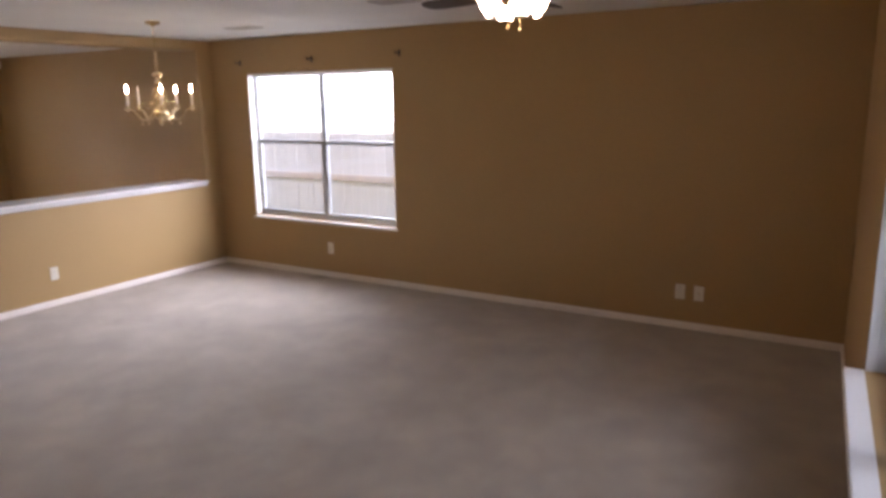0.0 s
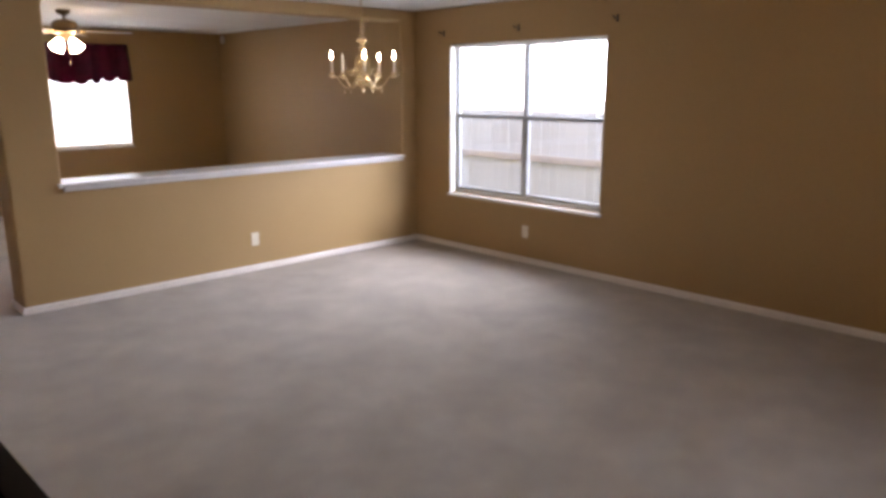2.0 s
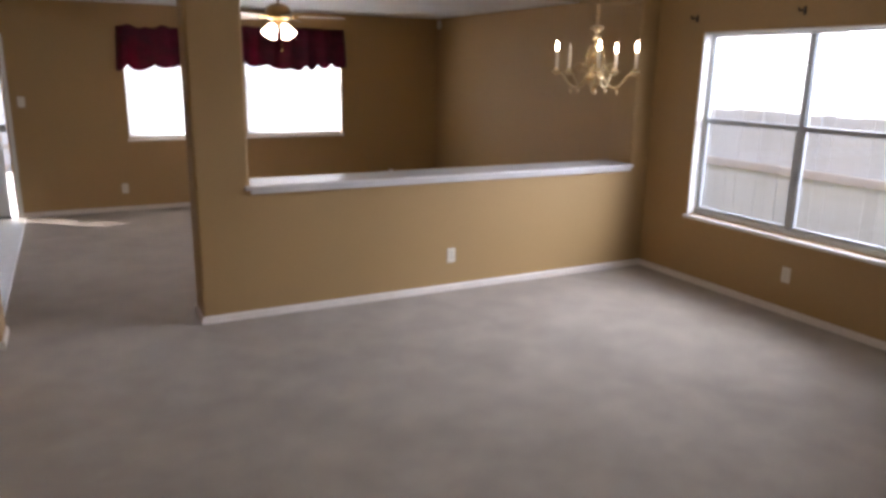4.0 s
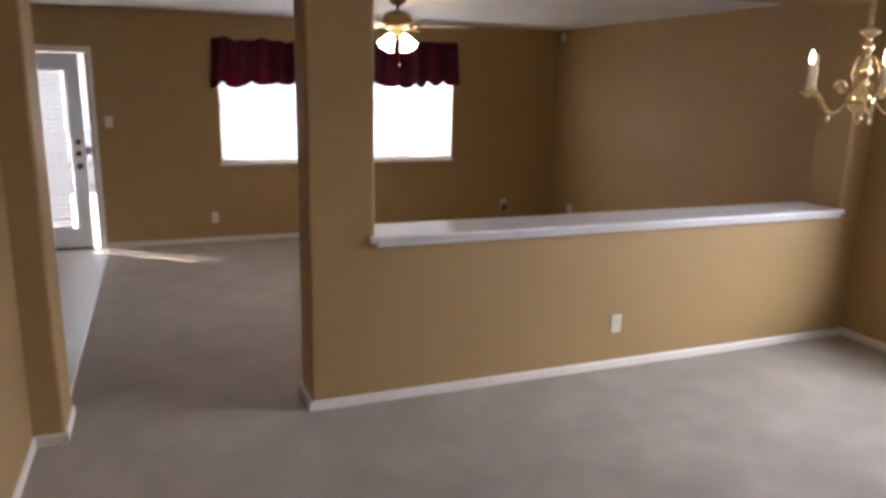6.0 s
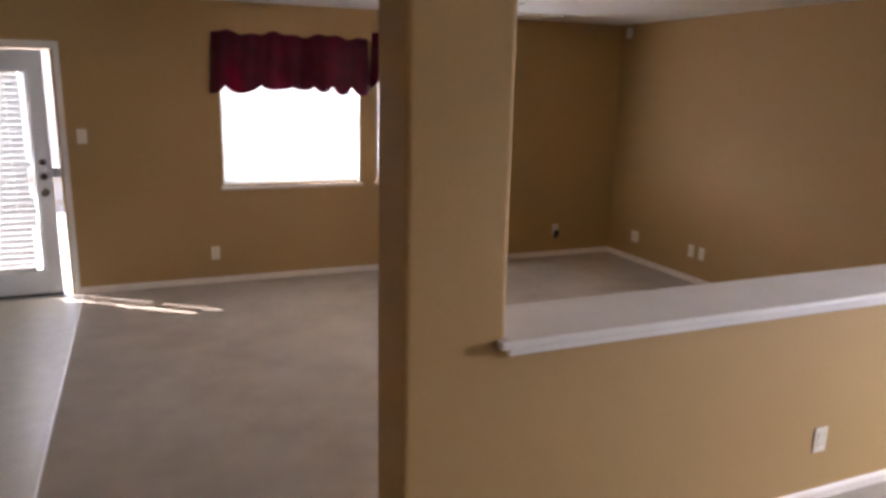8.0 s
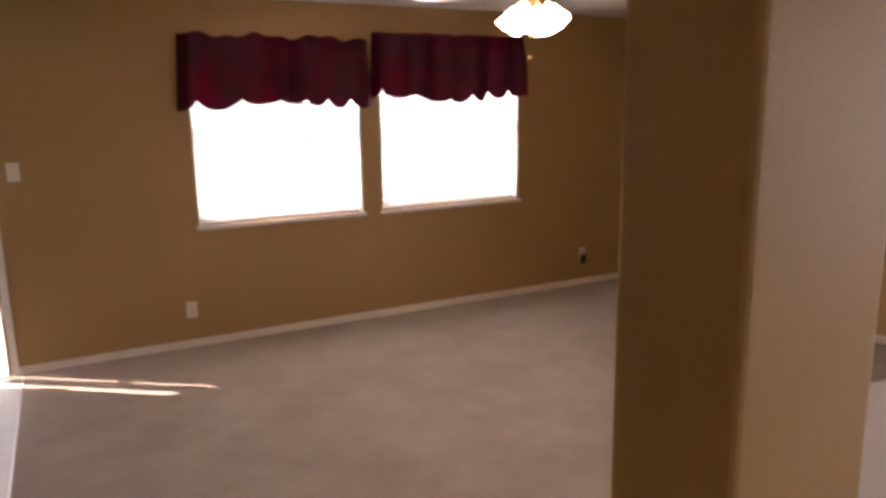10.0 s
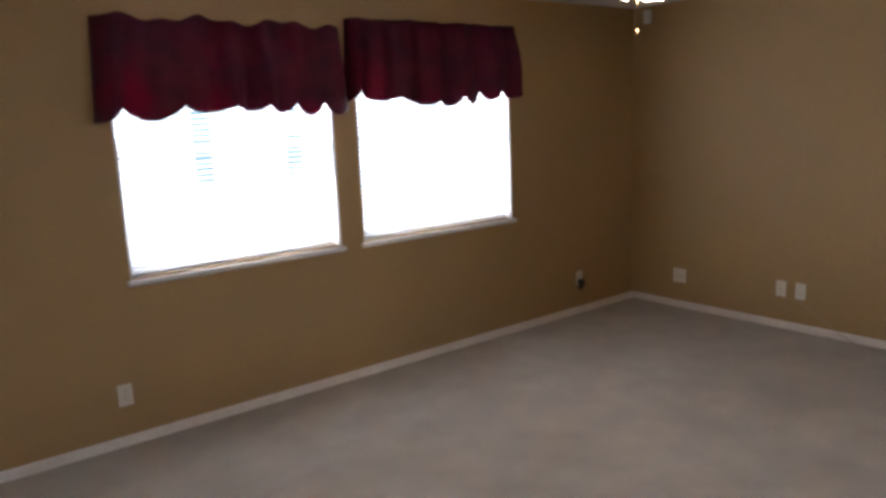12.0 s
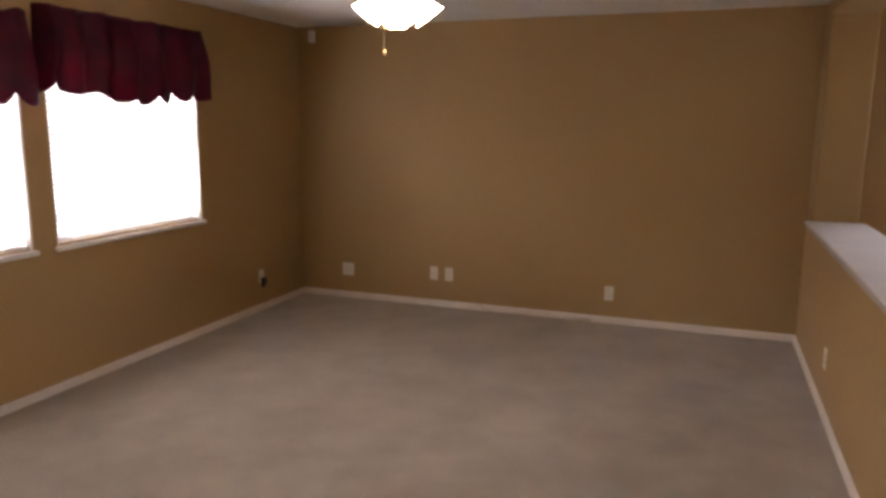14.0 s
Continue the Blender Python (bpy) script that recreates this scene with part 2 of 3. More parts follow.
bm = bmesh.new()
box(bm, (WEST, YD - T - 0.8, -0.2), (XB + T, YF + T, -0.012))
structure("floor", bm, CARPET, "concrete slab under the carpet", "floor")
bm = bmesh.new()
bmesh.ops.create_grid(bm, x_segments=2, y_segments=2, size=0.5, matrix=Matrix.Translation(((WEST + XB) / 2, (YD - 0.7 + DIV) / 2, 0)) @ Matrix.Diagonal((XB - WEST, DIV - YD + 0.7, 1, 1)))
structure("floor_1", bm, CARPET, "greige cut-pile carpet with worn walking lanes", "floor")
bm = bmesh.new()
bmesh.ops.create_grid(bm, x_segments=2, y_segments=2, size=0.5, matrix=Matrix.Translation(((-1.235 + XB) / 2, (YF + DIV) / 2, 0)) @ Matrix.Diagonal((XB + 1.235, YF - DIV, 1, 1)))
structure("floor_2", bm, CARPET, "greige cut-pile carpet of the far room", "floor")
bm = bmesh.new()
box(bm, (WEST, DIV, -0.010), (-1.235, YF + T, -0.002))
structure("floor_3", bm, VINYL, "pale sheet vinyl by the back door", "floor")
bm = bmesh.new()
box(bm, (-1.242, 0.40, -0.004), (-1.230, YF - 0.1, 0.006))
structure("trim", bm, TRIM, "pale metal strip between carpet and vinyl", "threshold")

bm = bmesh.new()
box(bm, (WEST - T, YD - T - 0.8, ZC), (XB + T, YF + T, ZC + 0.12))
structure("ceiling", bm, CEIL, "white textured plasterboard ceiling", "ceiling")

rounded(structure("wall_north", wall_slab('y', YF, T, WEST, XB + T, -0.01, ZC, [WIN_L, WIN_R, DOOR]), WALL, "tan painted wall with two windows and a door", "wall"), 0.012, 2)
rounded(structure("wall_east", wall_slab('x', XA, 0.15, YD - T, 0.05, -0.01, ZC, [WIN_A]), WALL, "tan painted wall with one wide window", "wall"), 0.012, 2)
structure("wall_east_2", wall_slab('x', XB, T, 0.05, YF + T, -0.01, ZC), WALL, "tan painted side wall of the far room", "wall")
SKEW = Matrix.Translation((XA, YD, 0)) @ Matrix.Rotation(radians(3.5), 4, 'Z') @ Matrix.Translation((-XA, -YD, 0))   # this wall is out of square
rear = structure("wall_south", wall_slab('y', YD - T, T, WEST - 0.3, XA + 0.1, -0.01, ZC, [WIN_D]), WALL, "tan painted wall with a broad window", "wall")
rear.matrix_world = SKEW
structure("wall_west", wall_slab('x', WEST - T, T, YD - T - 0.8, YF + T, -0.01, ZC), WALL, "tan painted closing wall", "wall")
structure("wall_stair", wall_slab('x', -1.475, 0.14, -3.7, 0.04, -0.01, ZC), WALL, "tan painted wall beside the stairs", "wall")
rounded(structure("wall_pier", wall_slab('x', -1.475, 0.278, 0.04, 0.365, -0.01, ZC), WALL, "tan painted wall end of the passage", "wall"))
structure("wall_kitchen", wall_slab('y', 0.12, 0.2, WEST, -1.475, -0.01, ZC), WALL, "tan painted wall behind the stairs", "wall")

# the dividing wall: one sheet with the passage and the wide opening cut out of it
bm = wall_slab('y', 0.0, DIV, 0.0, XB, -0.01, ZC, [(COLW, STUB, LEDGE_Z - 0.03, HEAD)])
rounded(structure("wall_divider", bm, WALL, "tan half wall with a column and an opening above", "wall"))
bm = wall_slab('y', 0.0, DIV, -1.475, 0.0, HEAD, ZC)
structure("wall_header", bm, WALL, "tan painted beam over the passage", "wall")


def fillet(x, z, r, sx):
    """The rounded upper corner of the opening."""
    bm = bmesh.new()
    n = 8
    rows = []
    for y in (0.002, DIV - 0.002):
        ring = [bm.verts.new((x, y, z))]
        for i in range(n + 1):
            a = math.pi / 2 * i / n
            ring.append(bm.verts.new((x + sx * r * (1 - math.cos(a)), y, z - r * (1 - math.sin(a)))))
        rows.append(ring)
    for ring in rows:
        bm.faces.new(ring)
    for i in range(len(rows[0])):
        j = (i + 1) % len(rows[0])
        bm.faces.new((rows[0][i], rows[0][j], rows[1][j], rows[1][i]))
    return bm


structure("wall_corner", fillet(COLW, HEAD, 0.09, 1), WALL, "rounded plaster corner over the opening", "wall")
structure("wall_corner_2", fillet(0.0, HEAD, 0.05, -1), WALL, "rounded plaster corner over the passage", "wall")

# ledge on the half wall: a board with a moulded edge below it
ledge = thing("ledge", pose(0, 0, LEDGE_Z), "white semi-gloss wooden ledge on the half wall", "ledge", kind="structure")
bm = bevelled((COLW - 0.0, -0.045, -0.03), (STUB + 0.004, DIV + 0.045, 0.0), 0.008, 3)
part("board", bm, LEDGE, ledge)
for name, y0, y1 in (("moulding", -0.026, 0.003), ("moulding", DIV - 0.003, DIV + 0.026)):
    bm = bevelled((COLW + 0.004, y0, -0.060), (STUB - 0.004, y1, -0.028), 0.007, 3)
    part(name, bm, LEDGE, ledge)
bm = bevelled((COLW - 0.035, -0.045, -0.03), (COLW, -0.003, 0.0), 0.006, 2)
part("board_end", bm, LEDGE, ledge)


def baseboard(p, q, normal, name="baseboard", h=0.052):
    """A board along the floor from p to q, proud of the wall along normal."""
    p, q, n = Vector((*p, 0)), Vector((*q, 0)), Vector((*normal, 0))
    bm = bmesh.new()
    prof = [(0.0, -0.004), (0.014, -0.004), (0.014, h * 0.72), (0.011, h * 0.86), (0.006, h), (0.0, h)]
    ends = []
    for base in (p, q):
        ends.append([bm.verts.new(base + n * d + Vector((0, 0, z))) for d, z in prof])
    for i in range(len(prof)):
        j = (i + 1) % len(prof)
        bm.faces.new((ends[0][i], ends[0][j], ends[1][j], ends[1][i]))
    bm.faces.new(ends[0])
    bm.faces.new(ends[1])
    return structure(name, bm, BASE, "cream painted wooden baseboard", "baseboard")


baseboard((0.0, 0), (XA, 0), (0, -1))
baseboard((XA, YD), (XA, 0), (-1, 0))
baseboard((XB, DIV), (XB, YF), (-1, 0))
baseboard((-1.255, YF), (XB, YF), (0, -1))
baseboard((0.0, DIV), (XB, DIV), (0, 1))
baseboard((0, -0.014), (0, DIV + 0.014), (-1, 0))
baseboard((-1.335, 0.04), (-1.183, 0.04), (0, -1))
baseboard((-1.197, 0.026), (-1.197, 0.365), (1, 0))
baseboard((-1.335, -3.7), (-1.335, 0.026), (1, 0))
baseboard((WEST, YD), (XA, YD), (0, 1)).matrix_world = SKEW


# ---------------------------------------------------------------- windows
def window(name, axis, at, inward, u0, u1, z0, z1, label, twin=True, rail_mat=None, depth=0.085, stool=0.028):
    """A window in its opening. at: the room face of the wall; inward: the sign of the way into the room."""
    def P(u, d, z):     # d: metres from the room face out through the wall
        return (at - inward * d, u, z) if axis == 'x' else (u, at - inward * d, z)

    def bar(u_a, u_b, d_a, d_b, z_a, z_b, r=0.004):
        a, b = P(u_a, d_a, z_a), P(u_b, d_b, z_b)
        return bevelled(tuple(map(min, a, b)), tuple(map(max, a, b)), r, 2)

    fm, rm = VINYLFRAME, rail_mat or VINYLFRAME
    win = thing(name, pose(0, 0, 0), label, "window", kind="structure")
    f = 0.035
    d0, d1 = depth, depth + 0.05
    part("window_frame", bar(u0, u0 + f, d0, d1, z0, z1), fm, win)
    part("window_frame", bar(u1 - f, u1, d0, d1, z0, z1), fm, win)
    part("window_frame", bar(u0 + f, u1 - f, d0, d1, z1 - f, z1), fm, win)
    part("window_frame", bar(u0 + f, u1 - f, d0, d1, z0, z0 + f), fm, win)
    part("jamb_lining", bar(u0, u0 + 0.012, 0.002, d0 - 0.001, z0 + 0.001, z1 - 0.013, 0.002), TRIM, win)
    part("jamb_lining", bar(u1 - 0.012, u1, 0.002, d0 - 0.001, z0 + 0.001, z1 - 0.013, 0.002), TRIM, win)
    part("head_lining", bar(u0, u1, 0.002, d0 - 0.001, z1 - 0.012, z1, 0.002), TRIM, win)
    um = (u0 + u1) / 2
    spans = [(u0 + f, um - 0.022), (um + 0.022, u1 - f)] if twin else [(u0 + f, u1 - f)]
    if twin:
        part("mullion", bar(um - 0.022, um + 0.022, d0 - 0.004, d1, z0 + f, z0 + (z1 - z0) * 0.66), rm, win)
        part("mullion", bar(um - 0.015, um + 0.015, d0 + 0.002, d1 - 0.004, z0 + (z1 - z0) * 0.66, z1 - f), rm, win)
    zm = z0 + (z1 - z0) * 0.53
    for a, b in spans:
        part("meeting_rail", bar(a, b, d0 - 0.006, d1 - 0.006, zm - 0.02, zm + 0.02), rm, win)
        part("sash_rail", bar(a, b, d0 + 0.002, d0 + 0.028, z0 + f, z0 + f + 0.03, 0.003), rm, win)
        for s0, s1 in ((a, a + 0.018), (b - 0.018, b)):
            part("sash_stile", bar(s0, s1, d0 + 0.002, d0 + 0.028, z0 + f + 0.03, zm - 0.02, 0.003), rm, win)
        for s0, s1 in ((a, a + 0.012), (b - 0.012, b)):
            part("sash_stile", bar(s0, s1, d0 + 0.010, d0 + 0.030, zm + 0.02, z1 - f, 0.003), rm, win)
        pane = bmesh.new()
        pa, pb = P(a, d0 + 0.034, z0 + f), P(b, d0 + 0.039, z1 - f)
        box(pane, tuple(map(min, pa, pb)), tuple(map(max, pa, pb)))
        ob = part("pane", pane, GLASS, win)
        ob.visible_shadow = False
    part("window_sill", bar(u0 - 0.018, u1 + 0.018, -stool, depth, z0 - 0.030, z0 - 0.001, 0.008), TRIM, win)
    return win


window("window_1", 'x', XA, -1, *WIN_A, "wide twin sash window with a white sill", rail_mat=ALU)
window("window_2", 'y', YF, -1, *WIN_L, "sash window with closed-up white mini blind", twin=False)
window("window_3", 'y', YF, -1, *WIN_R, "sash window with white mini blind", twin=False)
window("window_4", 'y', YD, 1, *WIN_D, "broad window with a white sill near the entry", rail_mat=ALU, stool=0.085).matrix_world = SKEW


def slat_mesh(w, depth, name):
    bm = bmesh.new()
    n = 4
    rows = []
    for x in (-w / 2, w / 2):
        top = [bm.verts.new((x, depth * (i / n - 0.5), 0.003 * (1 - (2 * i / n - 1) ** 2) + 0.0006)) for i in range(n + 1)]
        low = [bm.verts.new((x, depth * (i / n - 0.5), 0.003 * (1 - (2 * i / n - 1) ** 2) - 0.0006)) for i in range(n, -1, -1)]
        rows.append(top + low)
    m = len(rows[0])
    for i in range(m):
        bm.faces.new((rows[0][i], rows[0][(i + 1) % m], rows[1][(i + 1) % m], rows[1][i]))
    bm.faces.new(rows[0])
    bm.faces.new(rows[1])
    return mesh_of(name, bm, BLIND)


def mini_blind(x0, x1, y, z0, z1, tilt, label, step=0.030, depth=0.034, group="", slip=lambda z: 0.0):
    ob = thing("mini_blind", pose((x0 + x1) / 2, y, z0), label, "blind", group)
    w = x1 - x0 - 0.012
    me = slat_mesh(w, depth, "slat")
    n = int((z1 - z0 - 0.05) / step)
    for i in range(n):
        s = new("slat", me)
        s.parent = ob
        s.matrix_basis = pose(slip(0.03 + i * step), 0, 0.03 + i * step, tilt + random.uniform(-1.5, 1.5), random.uniform(-0.12, 0.12), 0)
    part("head_rail", bevelled((-w / 2, -0.018, z1 - z0 - 0.03), (w / 2, 0.018, z1 - z0 - 0.003), 0.003), BLIND, ob)
    part("bottom_rail", bevelled((-w / 2, -0.016, 0.004), (w / 2, 0.016, 0.018), 0.003), BLIND, ob)
    for sx in (-0.34, 0.34):
        bm = bmesh.new()
        tube(bm, [(sx * w, -0.019, 0.01), (sx * w, -0.019, z1 - z0 - 0.02)], 0.0012, 5)
        part("ladder_cord", bm, BLIND, ob)
    return ob


mini_blind(WIN_L[0] + 0.014, WIN_L[1] - 0.014, YF + 0.045, WIN_L[2] + 0.004, WIN_L[3] - 0.014, -12, "white mini blind lowered in the window, slats open", group="window blinds")
mini_blind(WIN_R[0] + 0.014, WIN_R[1] - 0.014, YF + 0.045, WIN_R[2] + 0.004, WIN_R[3] - 0.014, -22, "white mini blind lowered in the window, slats half open", group="window blinds")


# ---------------------------------------------------------------- back door
def back_door():
    x0, x1, z1 = DOOR[0], DOOR[1], DOOR[3]
    leaf_r = x1 - 0.058
    d = thing("door_1", pose(0, 0, 0), "white glazed back door, not quite shut, with a blind", "door", kind="structure")
    y0, y1 = YF + 0.004, YF + 0.026
    gl, gr, gb, gt = x0 + 0.13, leaf_r - 0.125, 0.22, 1.80
    part("stile", bevelled((x0 + 0.012, y0, 0.018), (gl, y1, z1 - 0.01)), DOORPAINT, d)
    part("stile", bevelled((gr, y0, 0.018), (leaf_r, y1, z1 - 0.01)), DOORPAINT, d)
    part("bottom_panel", bevelled((gl, y0, 0.018), (gr, y1, gb)), DOORPAINT, d)
    part("top_panel", bevelled((gl, y0, gt), (gr, y1, z1 - 0.01)), DOORPAINT, d)
    for a, b, c, e2 in ((gl - 0.02, gl + 0.012, gb - 0.02, gt + 0.02), (gr - 0.012, gr + 0.02, gb - 0.02, gt + 0.02)):
        part("glazing_bead", bevelled((a, y0 - 0.012, c), (b, y0 - 0.001, e2), 0.004), DOORPAINT, d)
    for c, e2 in ((gb - 0.02, gb + 0.012), (gt - 0.012, gt + 0.02)):
        part("glazing_bead", bevelled((gl + 0.012, y0 - 0.012, c), (gr - 0.012, y0 - 0.001, e2), 0.004), DOORPAINT, d)
    bm = bmesh.new()
    box(bm, (gl, y0 + 0.012, gb), (gr, y0 + 0.016, gt))
    part("pane", bm, GLASS, d).visible_shadow = False
    for z in (1.10, 0.985):
        bm = bmesh.new()
        lathe(bm, [(0.026, 0), (0.026, 0.008), (0.017, 0.013), (0.014, 0.022), (0.006, 0.024)], 18, pose(leaf_r - 0.062, y0, z, 90, 0, 0))
        part("deadbolt", bm, DARKMETAL, d, "dark bronze deadbolt", True)
    k = part("door_knob", bmesh_knob(leaf_r - 0.062, y0, 0.86), DARKMETAL, d, "dark bronze door knob", True)
    # oversized so its shadow breaks the sun streak on the floor
    part("bolt", bevelled((leaf_r - 0.004, y0 + 0.003, 0.975), (x1 - 0.004, y0 + 0.020, 1.055), 0.002), ALU, d)
    for z in (0.25, 1.02, 1.8):
        part("hinge", bevelled((x0 + 0.002, y0 - 0.006, z - 0.045), (x0 + 0.014, y0 + 0.004, z + 0.045), 0.002), DARKMETAL, d)
    part("sweep", bevelled((x0 + 0.012, y0 - 0.004, 0.004), (leaf_r, y0 + 0.03, 0.022), 0.003), DARK, d, "black rubber door sweep")
    # frame and casing round the opening
    part("threshold", bevelled((x0, YF - 0.02, -0.004), (x1, YF + T, 0.006), 0.003), ALU, d)
    c = 0.062
    part("casing", bevelled((x0 - c, YF - 0.017, 0), (x0 - 0.002, YF - 0.001, z1 + c), 0.005), TRIM, d)
    part("casing", bevelled((x1 + 0.022, YF - 0.015, 0), (x1 + c + 0.004, YF - 0.001, z1 + c), 0.005), TRIM, d)
    part("casing", bevelled((x0 - 0.002, YF - 0.017, z1 + 0.002), (x1 + 0.022, YF - 0.001, z1 + c), 0.005), TRIM, d)
    # slats shifted sideways at some heights to interrupt the second sun streak
    mini_blind(gl - 0.010, gr - 0.040, y0 - 0.040, gb - 0.012, gt + 0.012, -72, "white slatted blind over the door glass", step=0.047, depth=0.05,
               slip=lambda z: 0.030 if 0.40 < z < 0.62 or 0.85 < z < 0.92 else 0.0)


def bmesh_knob(x, y, z):
    bm = bmesh.new()
    lathe(bm, [(0.031, 0), (0.031, 0.006), (0.012, 0.012), (0.011, 0.032), (0.024, 0.040), (0.029, 0.052), (0.026, 0.063), (0.012, 0.069)], 20, pose(x, y, z, 90, 0, 0))
    return bm


back_door()


# ---------------------------------------------------------------- valances
def valance(x0, x1, z0, z1, seed, rough_top, label):
    rnd = random.Random(seed)
    ob = thing("valance", pose((x0 + x1) / 2, YF, z1), label, "curtain", "burgundy valances")
    w, h, n, m = x1 - x0, z1 - z0, 150, 18
    ph = [rnd.uniform(0, 6.28) for _ in range(6)]
    lobes = 6.5
    bm = bmesh.new()
    rows = []
    for j in range(m + 1):
        t = j / m
        row = []
        for i in range(n + 1):
            s = i / n
            u = (s - 0.5) * w * (1.0 + 0.05 * t)
            deep = 0.075 + 0.035 * t
            edge = min(s, 1 - s) / 0.045
            front = deep * min(1.0, edge) ** 0.6
            amp = 1.0 + rough_top * 30 * math.sin(2 * math.pi * 1.7 * s + ph[2])
            fold = (0.007 + 0.017 * t) * amp * math.sin(2 * math.pi * lobes * s + ph[0] + 1.3 * math.sin(5 * s + ph[1])) \
                + 0.0035 * math.sin(2 * math.pi * 13 * s + ph[2] + 2.5 * t) * (1 - 0.6 * t) \
                + 0.010 * math.sin(2 * math.pi * 2.3 * s + ph[4] + 2.0 * t) * math.sin(math.pi * t)
            scallop = abs(math.sin(math.pi * lobes * s + ph[3] + 0.9 * math.sin(7 * s + ph[0]))) ** 0.6
            low = (0.055 + 0.03 * math.sin(9 * s + ph[5])) * (1 - scallop) + 0.022 * math.sin(2 * math.pi * 1.3 * s + ph[4])
            top = rough_top * (0.5 * math.sin(2 * math.pi * 3.1 * s + ph[5]) + 0.35 * math.sin(2 * math.pi * 7.3 * s + ph[1]))
            z = -h * t + low * t ** 2 + top * (1 - t) ** 2
            puff = 0.03 * math.sin(math.pi * t) ** 1.5
            row.append(bm.verts.new((u, -max(0.004, front + (fold + puff) * min(1.0, edge)), z)))
        rows.append(row)
    for a, b in zip(rows, rows[1:]):
        for i in range(n):
            bm.faces.new((a[i], a[i + 1], b[i + 1], b[i]))
    cloth = part("cloth", bm, CLOTH, ob, "", True)
    sol = cloth.modifiers.new("thickness", 'SOLIDIFY')
    sol.thickness = 0.003
    bm = bmesh.new()
    tube(bm, [(-w / 2 + 0.01, -0.004, -0.045), (-w / 2 + 0.015, -0.030, -0.045), (w / 2 - 0.015, -0.030, -0.045), (w / 2 - 0.01, -0.004, -0.045)], 0.006, 8)
    part("rod", bm, TRIM, ob, "white curtain rod")
    return ob


valance(-0.115, 1.235, 1.672, 2.155, 3, 0.028, "burgundy satin valance, gathered unevenly with scalloped hem")
valance(1.280, 2.645, 1.700, 2.205, 8, 0.006, "burgundy satin valance, smooth top and scalloped hem")


# ---------------------------------------------------------------- chandelier
def chandelier(x, y):
    c = thing("chandelier", pose(x, y, ZC), "polished brass chandelier with five candle lamps", "chandelier")
    bm = bmesh.new()
    lathe(bm, [(0.058, 0.0), (0.060, -0.008), (0.045, -0.022), (0.018, -0.030), (0.007, -0.042)], 24)
    part("canopy", bm, BRASS, c, "", True)
    for i in range(11):
        bm = bmesh.new()
        zc = -0.055 - i * 0.031
        pts = []
        for k in range(13):
            a = 2 * math.pi * k / 12
            q = Vector((0.0095 * math.cos(a), 0, 0.019 * math.sin(a)))
            pts.append(Matrix.Rotation(math.pi / 2 * (i % 2), 3, 'Z') @ q + Vector((0, 0, zc)))
        tube(bm, pts, 0.0026, 6)
        part("chain_link", bm, BRASS, c, "", True)
    bm = bmesh.new()
    prof = [(0.006, -0.39), (0.030, -0.400), (0.045, -0.408), (0.040, -0.418), (0.016, -0.430), (0.012, -0.452), (0.024, -0.466), (0.027, -0.478),
            (0.013, -0.495), (0.011, -0.540), (0.022, -0.556), (0.031, -0.578), (0.024, -0.598), (0.014, -0.612), (0.016, -0.640), (0.036, -0.668),
            (0.058, -0.700), (0.062, -0.722), (0.044, -0.748), (0.020, -0.764), (0.012, -0.776), (0.018, -0.788), (0.010, -0.806), (0.003, -0.815)]
    lathe(bm, prof, 24)
    part("stem", bm, BRASS, c, "", True)
    for k in range(5):
        a = math.radians(72 * k + 20)
        d = Vector((math.cos(a), math.sin(a), 0))

        def q(r, z):
            return d * r + Vector((0, 0, z))
        bm = bmesh.new()
        path = []
        for i in range(19):
            t = i / 18
            r = 0.045 + 0.208 * t
            z = -0.690 - 0.080 * math.sin(math.pi * min(1, t * 1.25)) + 0.004 * t ** 3
            path.append(q(r, z))
        tube(bm, path, 0.0062, 8)
        arm = part("arm", bm, BRASS, c, "", True)
        bm = bmesh.new()
        curl = [q(0.10 + 0.036 * math.cos(u) * (1 - u / 11), -0.655 + 0.036 * math.sin(u) * (1 - u / 11)) for u in [j * 0.4 for j in range(20)]]
        tube(bm, curl, 0.0036, 6)
        part("scroll", bm, BRASS, arm, "", True)
        bm = bmesh.new()
        leaf = [q(0.020 + 0.050 * math.sin(math.pi * j / 14) * (1 - j / 30), -0.52 - 0.012 * j + 0.018 * math.sin(j * 0.9)) for j in range(15)]
        tube(bm, leaf, [0.0045 - 0.0002 * j for j in range(15)], 6)
        part("scroll", bm, BRASS, arm, "", True)
        bm = bmesh.new()
        lathe(bm, [(0.0015, 0.0), (0.007, -0.010), (0.0085, -0.020), (0.004, -0.032), (0.001, -0.036)], 10, Matrix.Translation(q(0.150, -0.780)))
        part("finial", bm, BRASS, arm, "", True)
        top = path[-1]
        bm = bmesh.new()
        lathe(bm, [(0.008, -0.012), (0.020, 0.0), (0.036, 0.010), (0.038, 0.014), (0.017, 0.014), (0.015, 0.034), (0.012, 0.036)], 20, Matrix.Translation(top))
        part("drip_pan", bm, BRASS, arm, "", True)
        bm = bmesh.new()
        lathe(bm, [(0.0095, 0.034), (0.0100, 0.132), (0.007, 0.136)], 14, Matrix.Translation(top))
        part("candle_sleeve", bm, CANDLE, arm, "ivory candle sleeve", True)
        bm = bmesh.new()
        lathe(bm, [(0.005, 0.136), (0.0075, 0.142), (0.0092, 0.151), (0.0078, 0.166), (0.0040, 0.182), (0.0010, 0.194)], 14, Matrix.Translation(top))
